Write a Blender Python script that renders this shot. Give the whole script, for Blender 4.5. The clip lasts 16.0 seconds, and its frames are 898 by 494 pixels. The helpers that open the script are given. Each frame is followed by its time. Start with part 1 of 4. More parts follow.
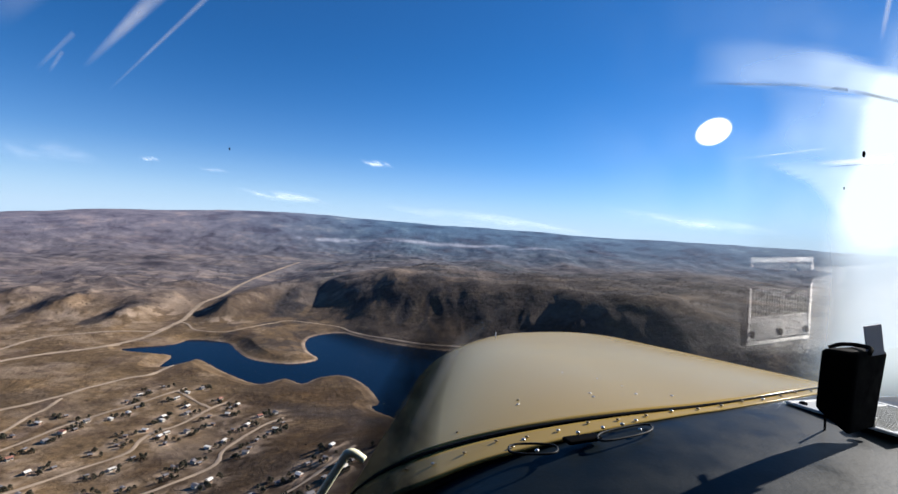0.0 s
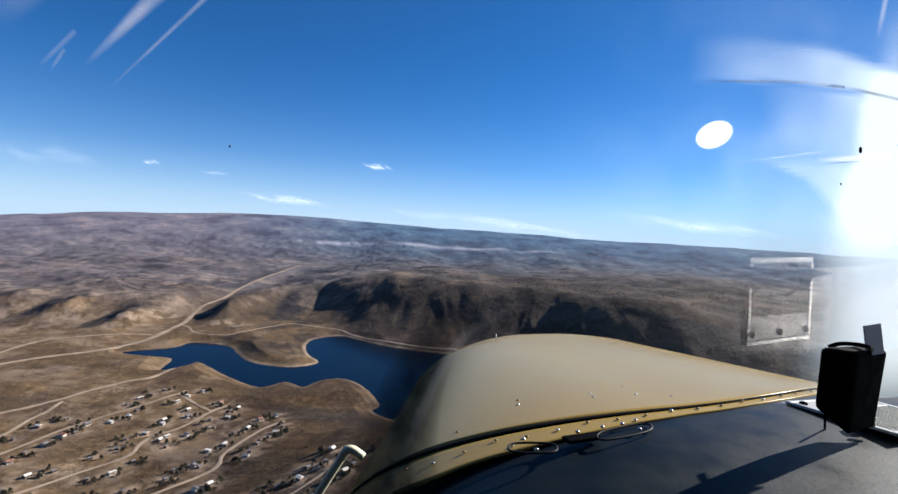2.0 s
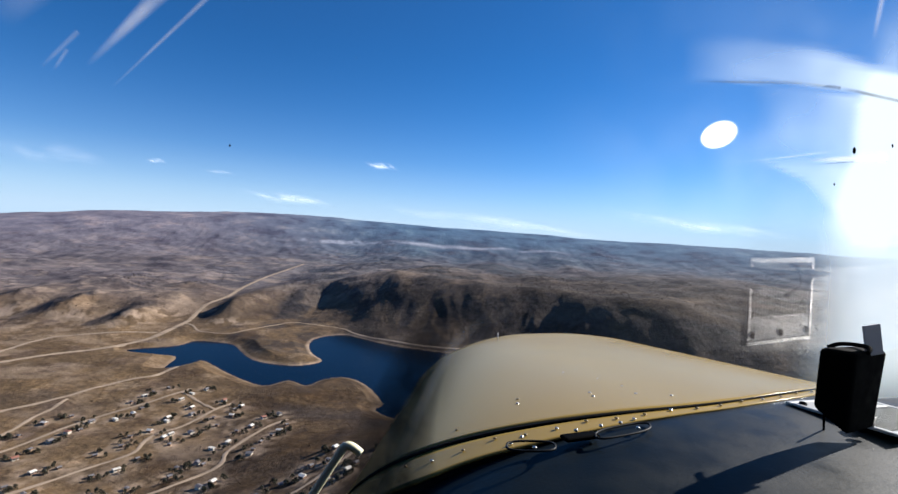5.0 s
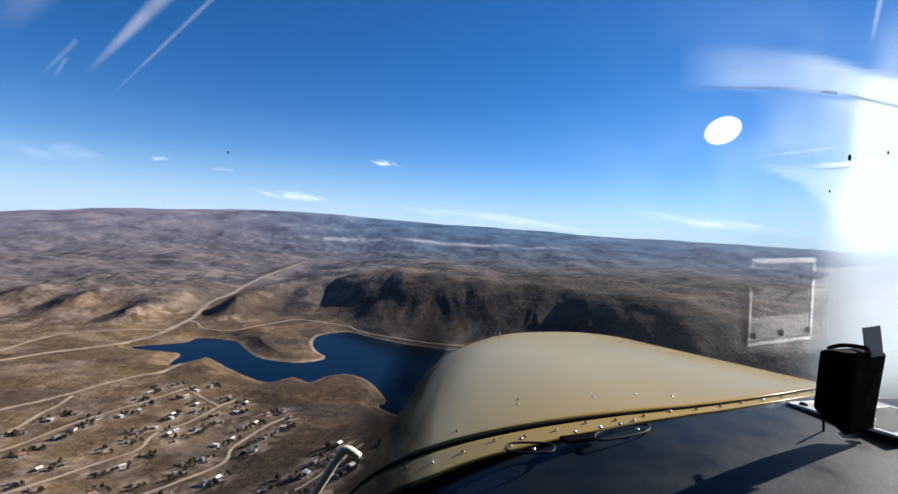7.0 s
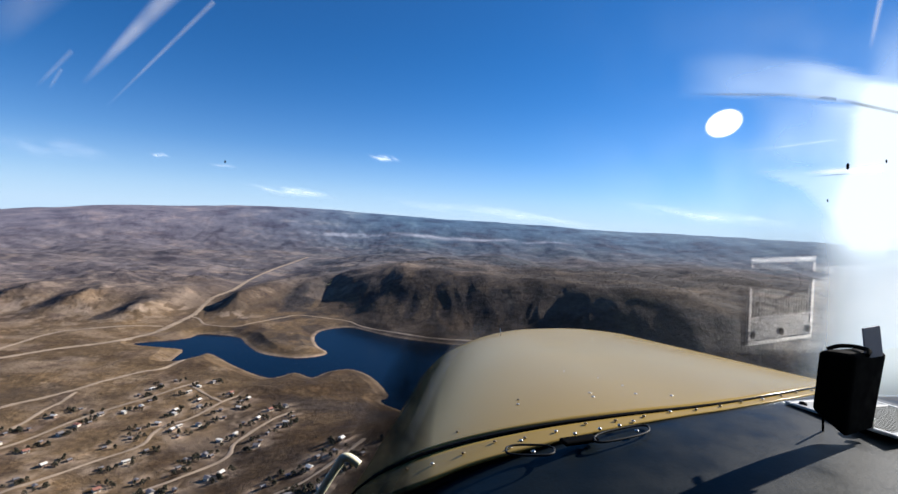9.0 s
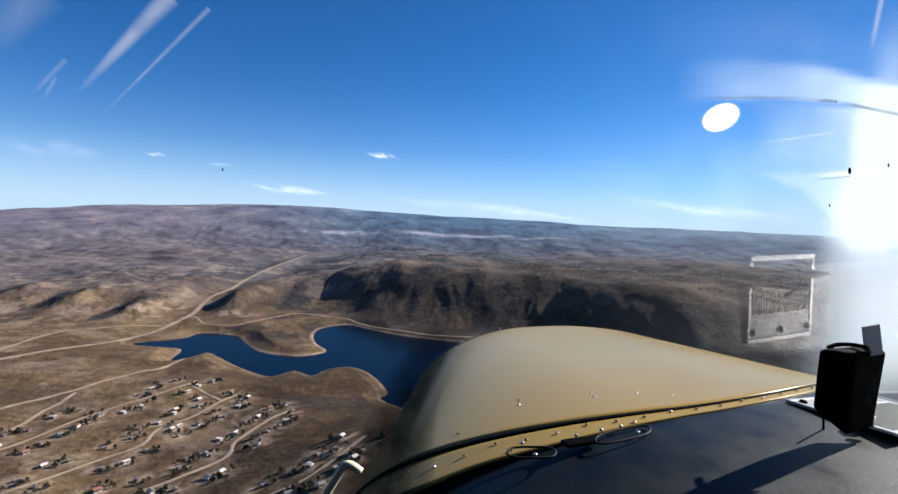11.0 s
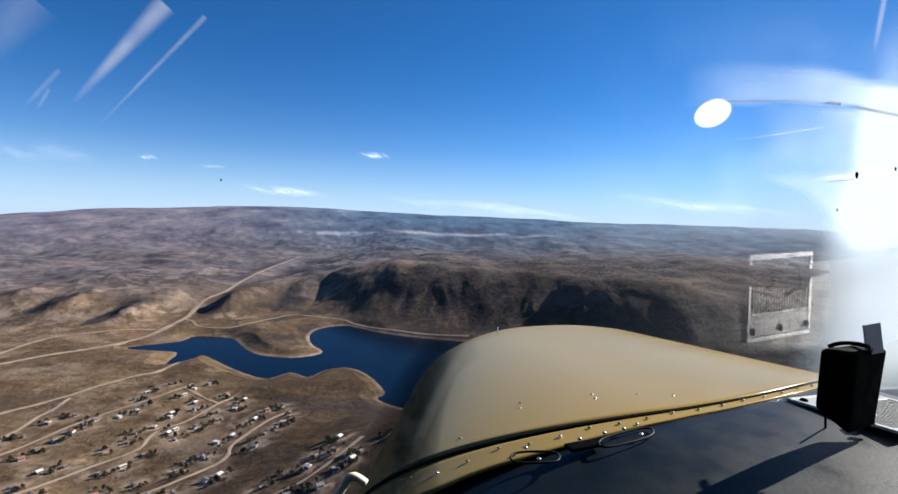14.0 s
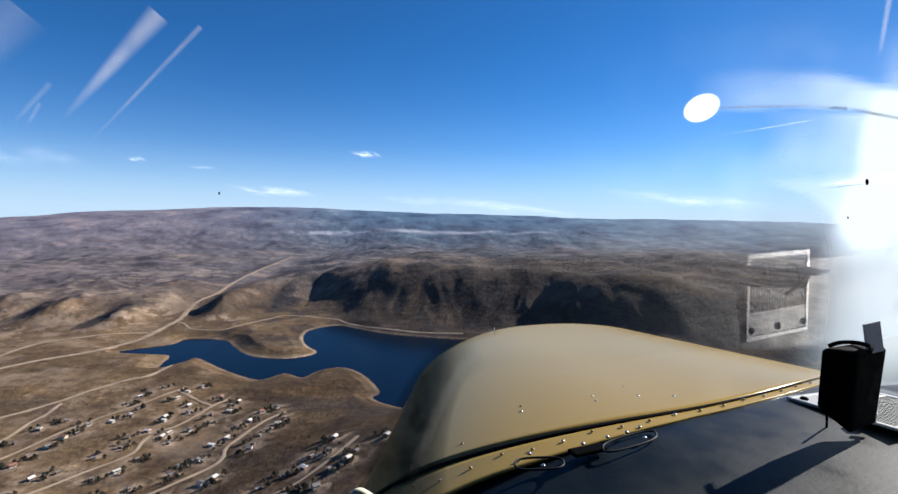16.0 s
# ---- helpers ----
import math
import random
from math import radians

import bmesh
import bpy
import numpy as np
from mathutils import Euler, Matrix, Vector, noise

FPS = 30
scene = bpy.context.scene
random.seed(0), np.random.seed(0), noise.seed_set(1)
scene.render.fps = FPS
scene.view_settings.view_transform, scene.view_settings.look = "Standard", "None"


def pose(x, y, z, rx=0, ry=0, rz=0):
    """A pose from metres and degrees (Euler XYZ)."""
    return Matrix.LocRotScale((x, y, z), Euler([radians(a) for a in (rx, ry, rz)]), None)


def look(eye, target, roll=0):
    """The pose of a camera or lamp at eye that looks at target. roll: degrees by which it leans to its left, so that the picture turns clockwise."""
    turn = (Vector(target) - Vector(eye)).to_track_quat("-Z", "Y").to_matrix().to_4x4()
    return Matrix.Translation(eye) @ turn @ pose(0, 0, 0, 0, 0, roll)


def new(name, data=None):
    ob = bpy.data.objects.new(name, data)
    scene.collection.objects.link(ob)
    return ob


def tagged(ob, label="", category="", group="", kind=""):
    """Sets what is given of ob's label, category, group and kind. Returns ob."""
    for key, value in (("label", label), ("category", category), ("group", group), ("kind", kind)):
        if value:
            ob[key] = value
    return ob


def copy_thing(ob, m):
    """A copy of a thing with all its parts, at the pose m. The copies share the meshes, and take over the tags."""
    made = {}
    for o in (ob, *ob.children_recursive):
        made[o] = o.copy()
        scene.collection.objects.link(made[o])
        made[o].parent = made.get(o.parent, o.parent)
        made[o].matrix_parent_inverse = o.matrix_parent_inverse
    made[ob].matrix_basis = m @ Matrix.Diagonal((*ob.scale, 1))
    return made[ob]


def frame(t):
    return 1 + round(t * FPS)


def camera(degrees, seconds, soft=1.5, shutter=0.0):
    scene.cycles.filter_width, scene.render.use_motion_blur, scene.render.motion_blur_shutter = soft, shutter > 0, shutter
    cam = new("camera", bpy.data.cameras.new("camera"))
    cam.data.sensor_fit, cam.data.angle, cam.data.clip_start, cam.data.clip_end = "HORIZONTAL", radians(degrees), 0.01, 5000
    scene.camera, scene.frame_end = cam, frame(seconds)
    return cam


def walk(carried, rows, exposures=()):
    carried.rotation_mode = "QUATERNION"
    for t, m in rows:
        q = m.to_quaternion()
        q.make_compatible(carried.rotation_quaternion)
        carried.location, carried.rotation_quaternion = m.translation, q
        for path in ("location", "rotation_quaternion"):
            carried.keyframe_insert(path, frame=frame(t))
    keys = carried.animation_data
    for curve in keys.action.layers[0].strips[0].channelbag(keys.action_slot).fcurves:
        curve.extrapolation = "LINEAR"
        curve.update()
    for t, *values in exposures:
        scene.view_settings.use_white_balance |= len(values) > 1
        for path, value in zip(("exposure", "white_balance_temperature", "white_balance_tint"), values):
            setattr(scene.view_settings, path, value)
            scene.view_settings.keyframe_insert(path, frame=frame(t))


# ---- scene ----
# The camera rides in the cabin of a light aircraft over a lake; x right, y ahead, z up, lake 240 m below the first eye.
EYE = Vector((0.0, 0.0, 0.0))
LAKE = -240.0


def stance(dx, dy, dz, yaw, pitch, lean):
    turn = Matrix.Rotation(radians(yaw), 4, "Z") @ Matrix.Rotation(radians(pitch), 4, "X") @ Matrix.Rotation(radians(-lean), 4, "Y")
    return Matrix.Translation(EYE + Vector((dx, dy, dz))) @ turn


cam = camera(82.0, 16.0, soft=1.5)
PATH = [
    (0, -0.0138, 0.0071, -0.0145, -0.860, -1.905, 3.294),
    (0.5, -0.0137, 0.0068, -0.0164, -0.860, -1.784, 3.286),
    (1, -0.0137, 0.0068, -0.0169, -0.869, -1.741, 3.250),
    (1.5, -0.0142, 0.0069, -0.0180, -0.894, -1.690, 3.292),
    (2, -0.0120, 0.0052, -0.0196, -0.758, -1.581, 3.291),
    (2.5, -0.0134, 0.0059, -0.0208, -0.825, -1.556, 3.399),
    (3, -0.0129, 0.0053, -0.0215, -0.772, -1.536, 3.456),
    (3.5, -0.0133, 0.0054, -0.0219, -0.771, -1.555, 3.556),
    (4, -0.0110, 0.0039, -0.0219, -0.640, -1.513, 3.489),
    (6.5, -0.0031, -0.0004, -0.0134, -0.102, -1.994, 3.494),
    (7, -0.0020, -0.0007, -0.0117, -0.067, -2.026, 3.339),
    (7.5, -0.0019, -0.0004, -0.0092, -0.061, -2.172, 3.317),
    (8, -0.0004, -0.0011, -0.0060, 0.053, -2.372, 3.346),
    (8.5, -0.0014, 0.0005, -0.0022, -0.071, -2.505, 3.086),
    (9, -0.0000, 0.0000, -0.0000, 0.000, -2.600, 3.000),
    (11.5, -0.0034, 0.0040, 0.0087, -0.320, -2.974, 2.35),
    (12, -0.0044, 0.0046, 0.0079, -0.378, -2.943, 2.30),
    (12.5, -0.0030, 0.0038, 0.0104, -0.308, -2.931, 2.15),
    (13, -0.0031, 0.0042, 0.0128, -0.354, -2.960, 1.95),
    (13.5, -0.0039, 0.0050, 0.0146, -0.417, -3.006, 1.82),
    (14, -0.0094, 0.0087, 0.0155, -0.787, -3.043, 1.66),
    (14.5, -0.0079, 0.0083, 0.0194, -0.738, -3.140, 1.40),
    (15, -0.0161, 0.0137, 0.0196, -1.287, -3.129, 1.22),
    (15.5, -0.0154, 0.0140, 0.0240, -1.327, -3.191, 0.95),
    (16, -0.0194, 0.0168, 0.0260, -1.602, -3.255, 0.80),
]
walk(cam, [(row[0], stance(*row[1:]) @ Matrix.Rotation(radians(90), 4, "X")) for row in PATH], exposures=[(0, 0.98, 6000, 10), (16, 0.98, 6000, 10)])

# ---- world and sun ----
SUN_AZ, SUN_EL = radians(61.5), radians(26.5)
TO_SUN = Vector((math.sin(SUN_AZ) * math.cos(SUN_EL), math.cos(SUN_AZ) * math.cos(SUN_EL), math.sin(SUN_EL)))
world = bpy.data.worlds.new("sky")
scene.world = world
world.use_nodes = True
wn = world.node_tree.nodes
sky = wn.new("ShaderNodeTexSky")
sky.sky_type = "NISHITA"
sky.sun_disc = False
sky.sun_elevation, sky.sun_rotation = SUN_EL, SUN_AZ
sky.altitude, sky.air_density, sky.dust_density, sky.ozone_density = 3500, 1.0, 0.5, 2.0
tone = wn.new("ShaderNodeMix")
tone.data_type, tone.blend_type = "RGBA", "MULTIPLY"
tone.inputs[0].default_value = 1.0
tone.inputs[7].default_value = (0.262, 0.80, 1.24, 1)
world.node_tree.links.new(sky.outputs[0], tone.inputs[6])
# pale haze low over the horizon, all round
place = wn.new("ShaderNodeTexCoord")
split = wn.new("ShaderNodeSeparateXYZ")
low = wn.new("ShaderNodeValToRGB")
low.color_ramp.interpolation = "B_SPLINE"
low.color_ramp.elements[0].position, low.color_ramp.elements[0].color = 0.0, (0.95, 0.95, 0.95, 1)
low.color_ramp.elements[1].position, low.color_ramp.elements[1].color = 0.32, (0, 0, 0, 1)
for at, weight in ((0.02, 0.92), (0.07, 0.44), (0.13, 0.12), (0.22, 0.02)):
    low.color_ramp.elements.new(at).color = (weight, weight, weight, 1)
pale = wn.new("ShaderNodeMix")
pale.data_type = "RGBA"
pale.inputs[7].default_value = (6.5, 8.1, 9.6, 1)
world.node_tree.links.new(place.outputs["Generated"], split.inputs[0])
world.node_tree.links.new(split.outputs[2], low.inputs[0])
world.node_tree.links.new(low.outputs[0], pale.inputs[0])
world.node_tree.links.new(tone.outputs[2], pale.inputs[6])
world.node_tree.links.new(pale.outputs[2], wn["Background"].inputs[0])
wn["Background"].inputs[1].default_value = 0.05
sun = new("sun", bpy.data.lights.new("sun", "SUN"))
sun.data.energy, sun.data.angle, sun.data.color = 5.0, radians(0.55), (1.0, 0.895, 0.765)
sun.matrix_world = look(EYE + TO_SUN * 60, EYE)


# ---- materials ----
def shader(name, base, rough=0.6, metal=0.0, spec=0.5):
    m = bpy.data.materials.new(name)
    m.use_nodes = True
    b = m.node_tree.nodes["Principled BSDF"]
    b.inputs["Base Color"].default_value = (*base, 1)
    b.inputs["Roughness"].default_value = rough
    b.inputs["Metallic"].default_value = metal
    b.inputs["Specular IOR Level"].default_value = spec
    return m, m.node_tree.nodes, m.node_tree.links, b


def noise_node(n, l, scale, detail=6.0, rough=0.55, kind="Object", stretch=(1, 1, 1)):
    tc = n.new("ShaderNodeTexCoord")
    mp = n.new("ShaderNodeMapping")
    mp.inputs["Scale"].default_value = stretch
    l.new(tc.outputs[kind], mp.inputs[0])
    t = n.new("ShaderNodeTexNoise")
    t.inputs["Scale"].default_value, t.inputs["Detail"].default_value, t.inputs["Roughness"].default_value = scale, detail, rough
    l.new(mp.outputs[0], t.inputs["Vector"])
    return t


def ramp(n, l, source, *stops):
    r = n.new("ShaderNodeValToRGB")
    e = r.color_ramp.elements
    while len(e) < len(stops):
        e.new(0.5)
    for el, (p, c) in zip(e, stops):
        el.position = p
        el.color = (*c, 1) if len(c) == 3 else c
    l.new(source, r.inputs[0])
    return r


def mix(n, l, fac, a, b, how="MIX"):
    m = n.new("ShaderNodeMix")
    m.data_type, m.blend_type = "RGBA", how
    for slot, v in ((0, fac), (6, a), (7, b)):
        if isinstance(v, (int, float)):
            m.inputs[slot].default_value = v
        elif isinstance(v, tuple):
            m.inputs[slot].default_value = (*v, 1)
        else:
            l.new(v, m.inputs[slot])
    return m.outputs[2]


def bump(n, l, b, source, strength, dist):
    k = n.new("ShaderNodeBump")
    k.inputs["Strength"].default_value, k.inputs["Distance"].default_value = strength, dist
    l.new(source, k.inputs["Height"])
    l.new(k.outputs[0], b.inputs["Normal"])


def attribute(n, name):
    a = n.new("ShaderNodeAttribute")
    a.attribute_name = name
    return a.outputs["Fac"]


def worn(name, base, rough=0.5, metal=0.0, spec=0.5, vary=0.25, scale=30.0, relief=0.0):
    """A paint, plastic or metal with slight variation of tone and gloss and a fine relief."""
    m, n, l, b = shader(name, base, rough, metal, spec)
    t = noise_node(n, l, scale)
    fine = noise_node(n, l, scale * 14)
    lo, hi = tuple(c * (1 - vary) for c in base), tuple(min(1, c * (1 + vary)) for c in base)
    r = ramp(n, l, t.outputs[0], (0.3, lo), (0.7, hi))
    l.new(mix(n, l, 0.25, r.outputs[0], ramp(n, l, fine.outputs[0], (0.3, lo), (0.7, hi)).outputs[0]), b.inputs["Base Color"])
    g = ramp(n, l, t.outputs[0], (0.3, (rough * 0.8,) * 3), (0.7, (min(1, rough * 1.25),) * 3))
    l.new(g.outputs[0], b.inputs["Roughness"])
    if relief:
        bump(n, l, b, fine.outputs[0], 0.4, relief)
    return m


def soil_material(name, dull, bare, dark, air_haze=None):
    m, n, l, b = shader(name, dull, 0.95, 0, 0.1)
    broad = noise_node(n, l, 0.0032, 7, 0.6)
    mid = noise_node(n, l, 0.018, 8, 0.62)
    fine = noise_node(n, l, 0.16, 6, 0.65)
    c = mix(n, l, ramp(n, l, broad.outputs[0], (0.38, (0, 0, 0)), (0.66, (1, 1, 1))).outputs[0], tuple(v * 0.82 for v in dull), tuple(v * 1.16 for v in dull))
    c = mix(n, l, ramp(n, l, mid.outputs[0], (0.56, (0, 0, 0)), (0.635, (0.8, 0.8, 0.8))).outputs[0], c, bare)
    c = mix(n, l, ramp(n, l, fine.outputs[0], (0.42, (0.65, 0.65, 0.65)), (0.6, (0, 0, 0))).outputs[0], c, tuple(v * 0.5 for v in dull))
    c = mix(n, l, attribute(n, "brown_tone"), c, mix(n, l, ramp(n, l, fine.outputs[0], (0.4, (0, 0, 0)), (0.62, (1, 1, 1))).outputs[0], (0.042, 0.025, 0.0115), (0.074, 0.045, 0.021)))
    # Mauve haze over the plateau, painted into its base colour.
    c = mix(n, l, attribute(n, "haze_tint"), c, mix(n, l, ramp(n, l, mid.outputs[0], (0.4, (0, 0, 0)), (0.66, (1, 1, 1))).outputs[0], (0.078, 0.067, 0.069), (0.165, 0.14, 0.131)))
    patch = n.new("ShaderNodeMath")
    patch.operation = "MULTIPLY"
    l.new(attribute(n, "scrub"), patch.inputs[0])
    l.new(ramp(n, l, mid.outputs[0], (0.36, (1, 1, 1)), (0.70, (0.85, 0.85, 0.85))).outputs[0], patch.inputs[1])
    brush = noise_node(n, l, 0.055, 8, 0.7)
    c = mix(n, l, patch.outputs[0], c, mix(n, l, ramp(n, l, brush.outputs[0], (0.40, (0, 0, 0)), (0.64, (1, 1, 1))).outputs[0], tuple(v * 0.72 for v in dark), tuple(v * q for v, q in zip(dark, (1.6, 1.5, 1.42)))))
    c = mix(n, l, attribute(n, "sand"), c, (0.375, 0.282, 0.2))
    blotch = noise_node(n, l, 0.0085, 10, 0.72)
    c = mix(n, l, 1.0, c, ramp(n, l, blotch.outputs[0], (0.41, (0.60, 0.58, 0.61)), (0.48, (0.96, 0.96, 0.96)), (0.56, (1.02, 1.02, 1.02)), (0.62, (1.38, 1.34, 1.28))).outputs[0], "MULTIPLY")
    # Distance haze painted into the base colour, bluer towards the right.
    if air_haze:
        veil_ = mix(n, l, attribute(n, "basin"), air_haze, (0.084, 0.160, 0.255))
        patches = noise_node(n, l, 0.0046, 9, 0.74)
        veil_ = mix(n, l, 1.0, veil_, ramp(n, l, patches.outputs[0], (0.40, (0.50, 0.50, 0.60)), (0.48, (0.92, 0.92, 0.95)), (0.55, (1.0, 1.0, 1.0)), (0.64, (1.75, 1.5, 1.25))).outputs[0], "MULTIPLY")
        c = mix(n, l, attribute(n, "air_haze"), c, veil_)
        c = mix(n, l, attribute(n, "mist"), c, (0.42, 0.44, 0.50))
    l.new(c, b.inputs["Base Color"])
    relief = n.new("ShaderNodeMath")
    relief.operation = "MULTIPLY_ADD"
    relief.inputs[1].default_value = 7.0
    l.new(brush.outputs[0], relief.inputs[0])
    l.new(fine.outputs[0], relief.inputs[2])
    bump(n, l, b, relief.outputs[0], 0.6, 1.0)
    return m


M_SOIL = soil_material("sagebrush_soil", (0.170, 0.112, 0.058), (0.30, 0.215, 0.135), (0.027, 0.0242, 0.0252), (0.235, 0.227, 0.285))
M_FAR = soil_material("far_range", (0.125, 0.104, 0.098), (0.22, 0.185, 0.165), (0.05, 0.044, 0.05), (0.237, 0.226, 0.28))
M_ROAD = worn("dirt_road", (0.31, 0.24, 0.172), 0.95, 0, 0.1, 0.35, 0.04)


def water_material():
    m, n, l, b = shader("lake_water", (0.001, 0.006, 0.016), 0.14, 0, 0.09)
    b.inputs["IOR"].default_value = 1.33
    t = noise_node(n, l, 0.35, 5)
    bump(n, l, b, t.outputs[0], 0.35, 0.25)
    return m


M_WATER = water_material()


# ---- the lie of the land ----
def vnoise(x, y, seed):
    xi, yi = np.floor(x).astype(np.int64), np.floor(y).astype(np.int64)
    fx, fy = x - xi, y - yi
    fx, fy = fx * fx * fx * (fx * (fx * 6 - 15) + 10), fy * fy * fy * (fy * (fy * 6 - 15) + 10)

    def cell(i, j):
        h = (i * 374761393 + j * 668265263 + seed * 974634777) & 0xFFFFFFFF
        h = ((h ^ (h >> 13)) * 1274126177) & 0xFFFFFFFF
        return ((h ^ (h >> 16)) & 0xFFFFFF) / float(0xFFFFFF)

    a, b_, c, d = cell(xi, yi), cell(xi + 1, yi), cell(xi, yi + 1), cell(xi + 1, yi + 1)
    return (a * (1 - fx) + b_ * fx) * (1 - fy) + (c * (1 - fx) + d * fx) * fy


def fbm(x, y, seed, octaves=5):
    """Smooth noise about zero, within -1 to 1."""
    total, amp, out = 0.0, 1.0, 0.0
    for k in range(octaves):
        out = out + amp * (vnoise(x * 2 ** k + 17.3 * k, y * 2 ** k - 9.1 * k, seed + k) * 2 - 1)
        total, amp = total + amp, amp * 0.5
    return out / total * 1.5


def ridged(x, y, seed, octaves=4):
    total, amp, out = 0.0, 1.0, 0.0
    for k in range(octaves):
        out = out + amp * (1 - np.abs(vnoise(x * 2 ** k + 5.7 * k, y * 2 ** k + 3.3 * k, seed + k) * 2 - 1))
        total, amp = total + amp, amp * 0.5
    return out / total


def step(a, b_, v):
    t = np.clip((v - a) / (b_ - a), 0, 1)
    return t * t * (3 - 2 * t)


def spline(points, per=6, closed=False):
    """A smooth line through plan points."""
    p = [np.array(q, float) for q in points]
    out, count = [], len(p)
    for i in range(count if closed else count - 1):
        if closed:
            a, b_, c, d = p[i - 1], p[i], p[(i + 1) % count], p[(i + 2) % count]
        else:
            a, b_, c, d = p[max(i - 1, 0)], p[i], p[i + 1], p[min(i + 2, count - 1)]
        for k in range(per):
            t = k / per
            out.append(0.5 * (2 * b_ + (c - a) * t + (2 * a - 5 * b_ + 4 * c - d) * t * t + (3 * b_ - a - 3 * c + d) * t ** 3))
    if not closed:
        out.append(p[-1])
    return np.array(out)


SHORE_SOUTH = [(-545, 900), (-499, 884), (-446, 874), (-428, 803), (-404, 842), (-392, 860), (-324, 797), (-255, 748), (-226, 780), (-194, 760), (-177, 795), (-144, 812), (-106, 775), (-73, 700), (-79, 672), (-35, 637), (60, 610), (185, 640)]
SHORE_NORTH = [(330, 760), (243, 930), (140, 985), (-18, 1025), (-102, 1056), (-168, 1103), (-205, 1130), (-238, 1112), (-260, 1072), (-257, 1012), (-232, 946), (-207, 910), (-211, 884), (-245, 862), (-296, 870), (-330, 895), (-363, 939), (-399, 986), (-470, 996), (-483, 950)]
SHORE = spline(SHORE_SOUTH + SHORE_NORTH, 4, True)
HIGHWAY = spline([(-760, 600), (-700, 690), (-656, 756), (-621, 822), (-575, 881), (-548, 963), (-553, 1060), (-558, 1140), (-577, 1230), (-583, 1290), (-580, 1400), (-612, 1600), (-642, 1900), (-680, 2500)], 8)
HIGHWAY_Z = np.interp(np.linspace(0, 1, len(HIGHWAY)), (0, 0.38, 0.46, 0.54, 0.62, 0.69, 0.77, 0.85, 0.92, 1), (7, 5, 6, 9, 18, 25, 30, 34, 38, 42))


STREETS = [
    [(-440, 440), (-416, 481), (-405, 518), (-391, 565), (-368, 609), (-350, 644), (-337, 678), (-334, 696)],
    [(-366, 380), (-349, 404), (-333, 429), (-315, 463), (-295, 490), (-292, 504), (-297, 527), (-295, 548), (-283, 565), (-274, 591), (-267, 622), (-257, 647)],
    [(-262, 385), (-244, 412), (-223, 434), (-200, 476), (-205, 508), (-200, 535), (-190, 576), (-173, 602)],
    [(-140, 366), (-123, 383), (-104, 397), (-84, 427), (-67, 458)],
]

HOMES = []
rng = np.random.default_rng(7)
for row, line in enumerate(STREETS):
    way = spline(line, 10)
    run = np.concatenate([[0], np.cumsum(np.linalg.norm(np.diff(way, axis=0), axis=1))])
    at = 8.0
    while at < run[-1] + 12:
        k = min(int(np.searchsorted(run, at)), len(way) - 1)
        t = way[k] - way[k - 1]
        t = t / (np.linalg.norm(t) + 1e-9)
        for side in (-1, 1):
            if rng.random() < 0.84:
                off = side * rng.uniform(13, 30)
                HOMES.append((way[k][0] + t[1] * off + rng.uniform(-4, 4), way[k][1] - t[0] * off + rng.uniform(-4, 4), math.atan2(t[1], t[0]) + rng.choice([0, math.pi / 2]) + rng.uniform(-0.2, 0.2)))
        at += rng.uniform(12, 24)


def line_distance(x, y, line, closed=False):
    """Distance to a plan line, and the index of the nearest piece."""
    best, where = np.full(x.shape, 1e9), np.zeros(x.shape, int)
    count = len(line)
    for i in range(count if closed else count - 1):
        a, b_ = line[i], line[(i + 1) % count]
        vx, vy = b_[0] - a[0], b_[1] - a[1]
        t = np.clip(((x - a[0]) * vx + (y - a[1]) * vy) / (vx * vx + vy * vy + 1e-9), 0, 1)
        d = (x - a[0] - t * vx) ** 2 + (y - a[1] - t * vy) ** 2
        near = d < best
        best, where = np.where(near, d, best), np.where(near, i, where)
    return np.sqrt(best), where


def inside(x, y, loop):
    odd = np.zeros(x.shape, bool)
    for i in range(len(loop)):
        (ax, ay), (bx, by) = loop[i - 1], loop[i]
        hit = ((ay > y) != (by > y)) & (x < (bx - ax) * (y - ay) / (by - ay + 1e-12) + ax)
        odd ^= hit
    return odd


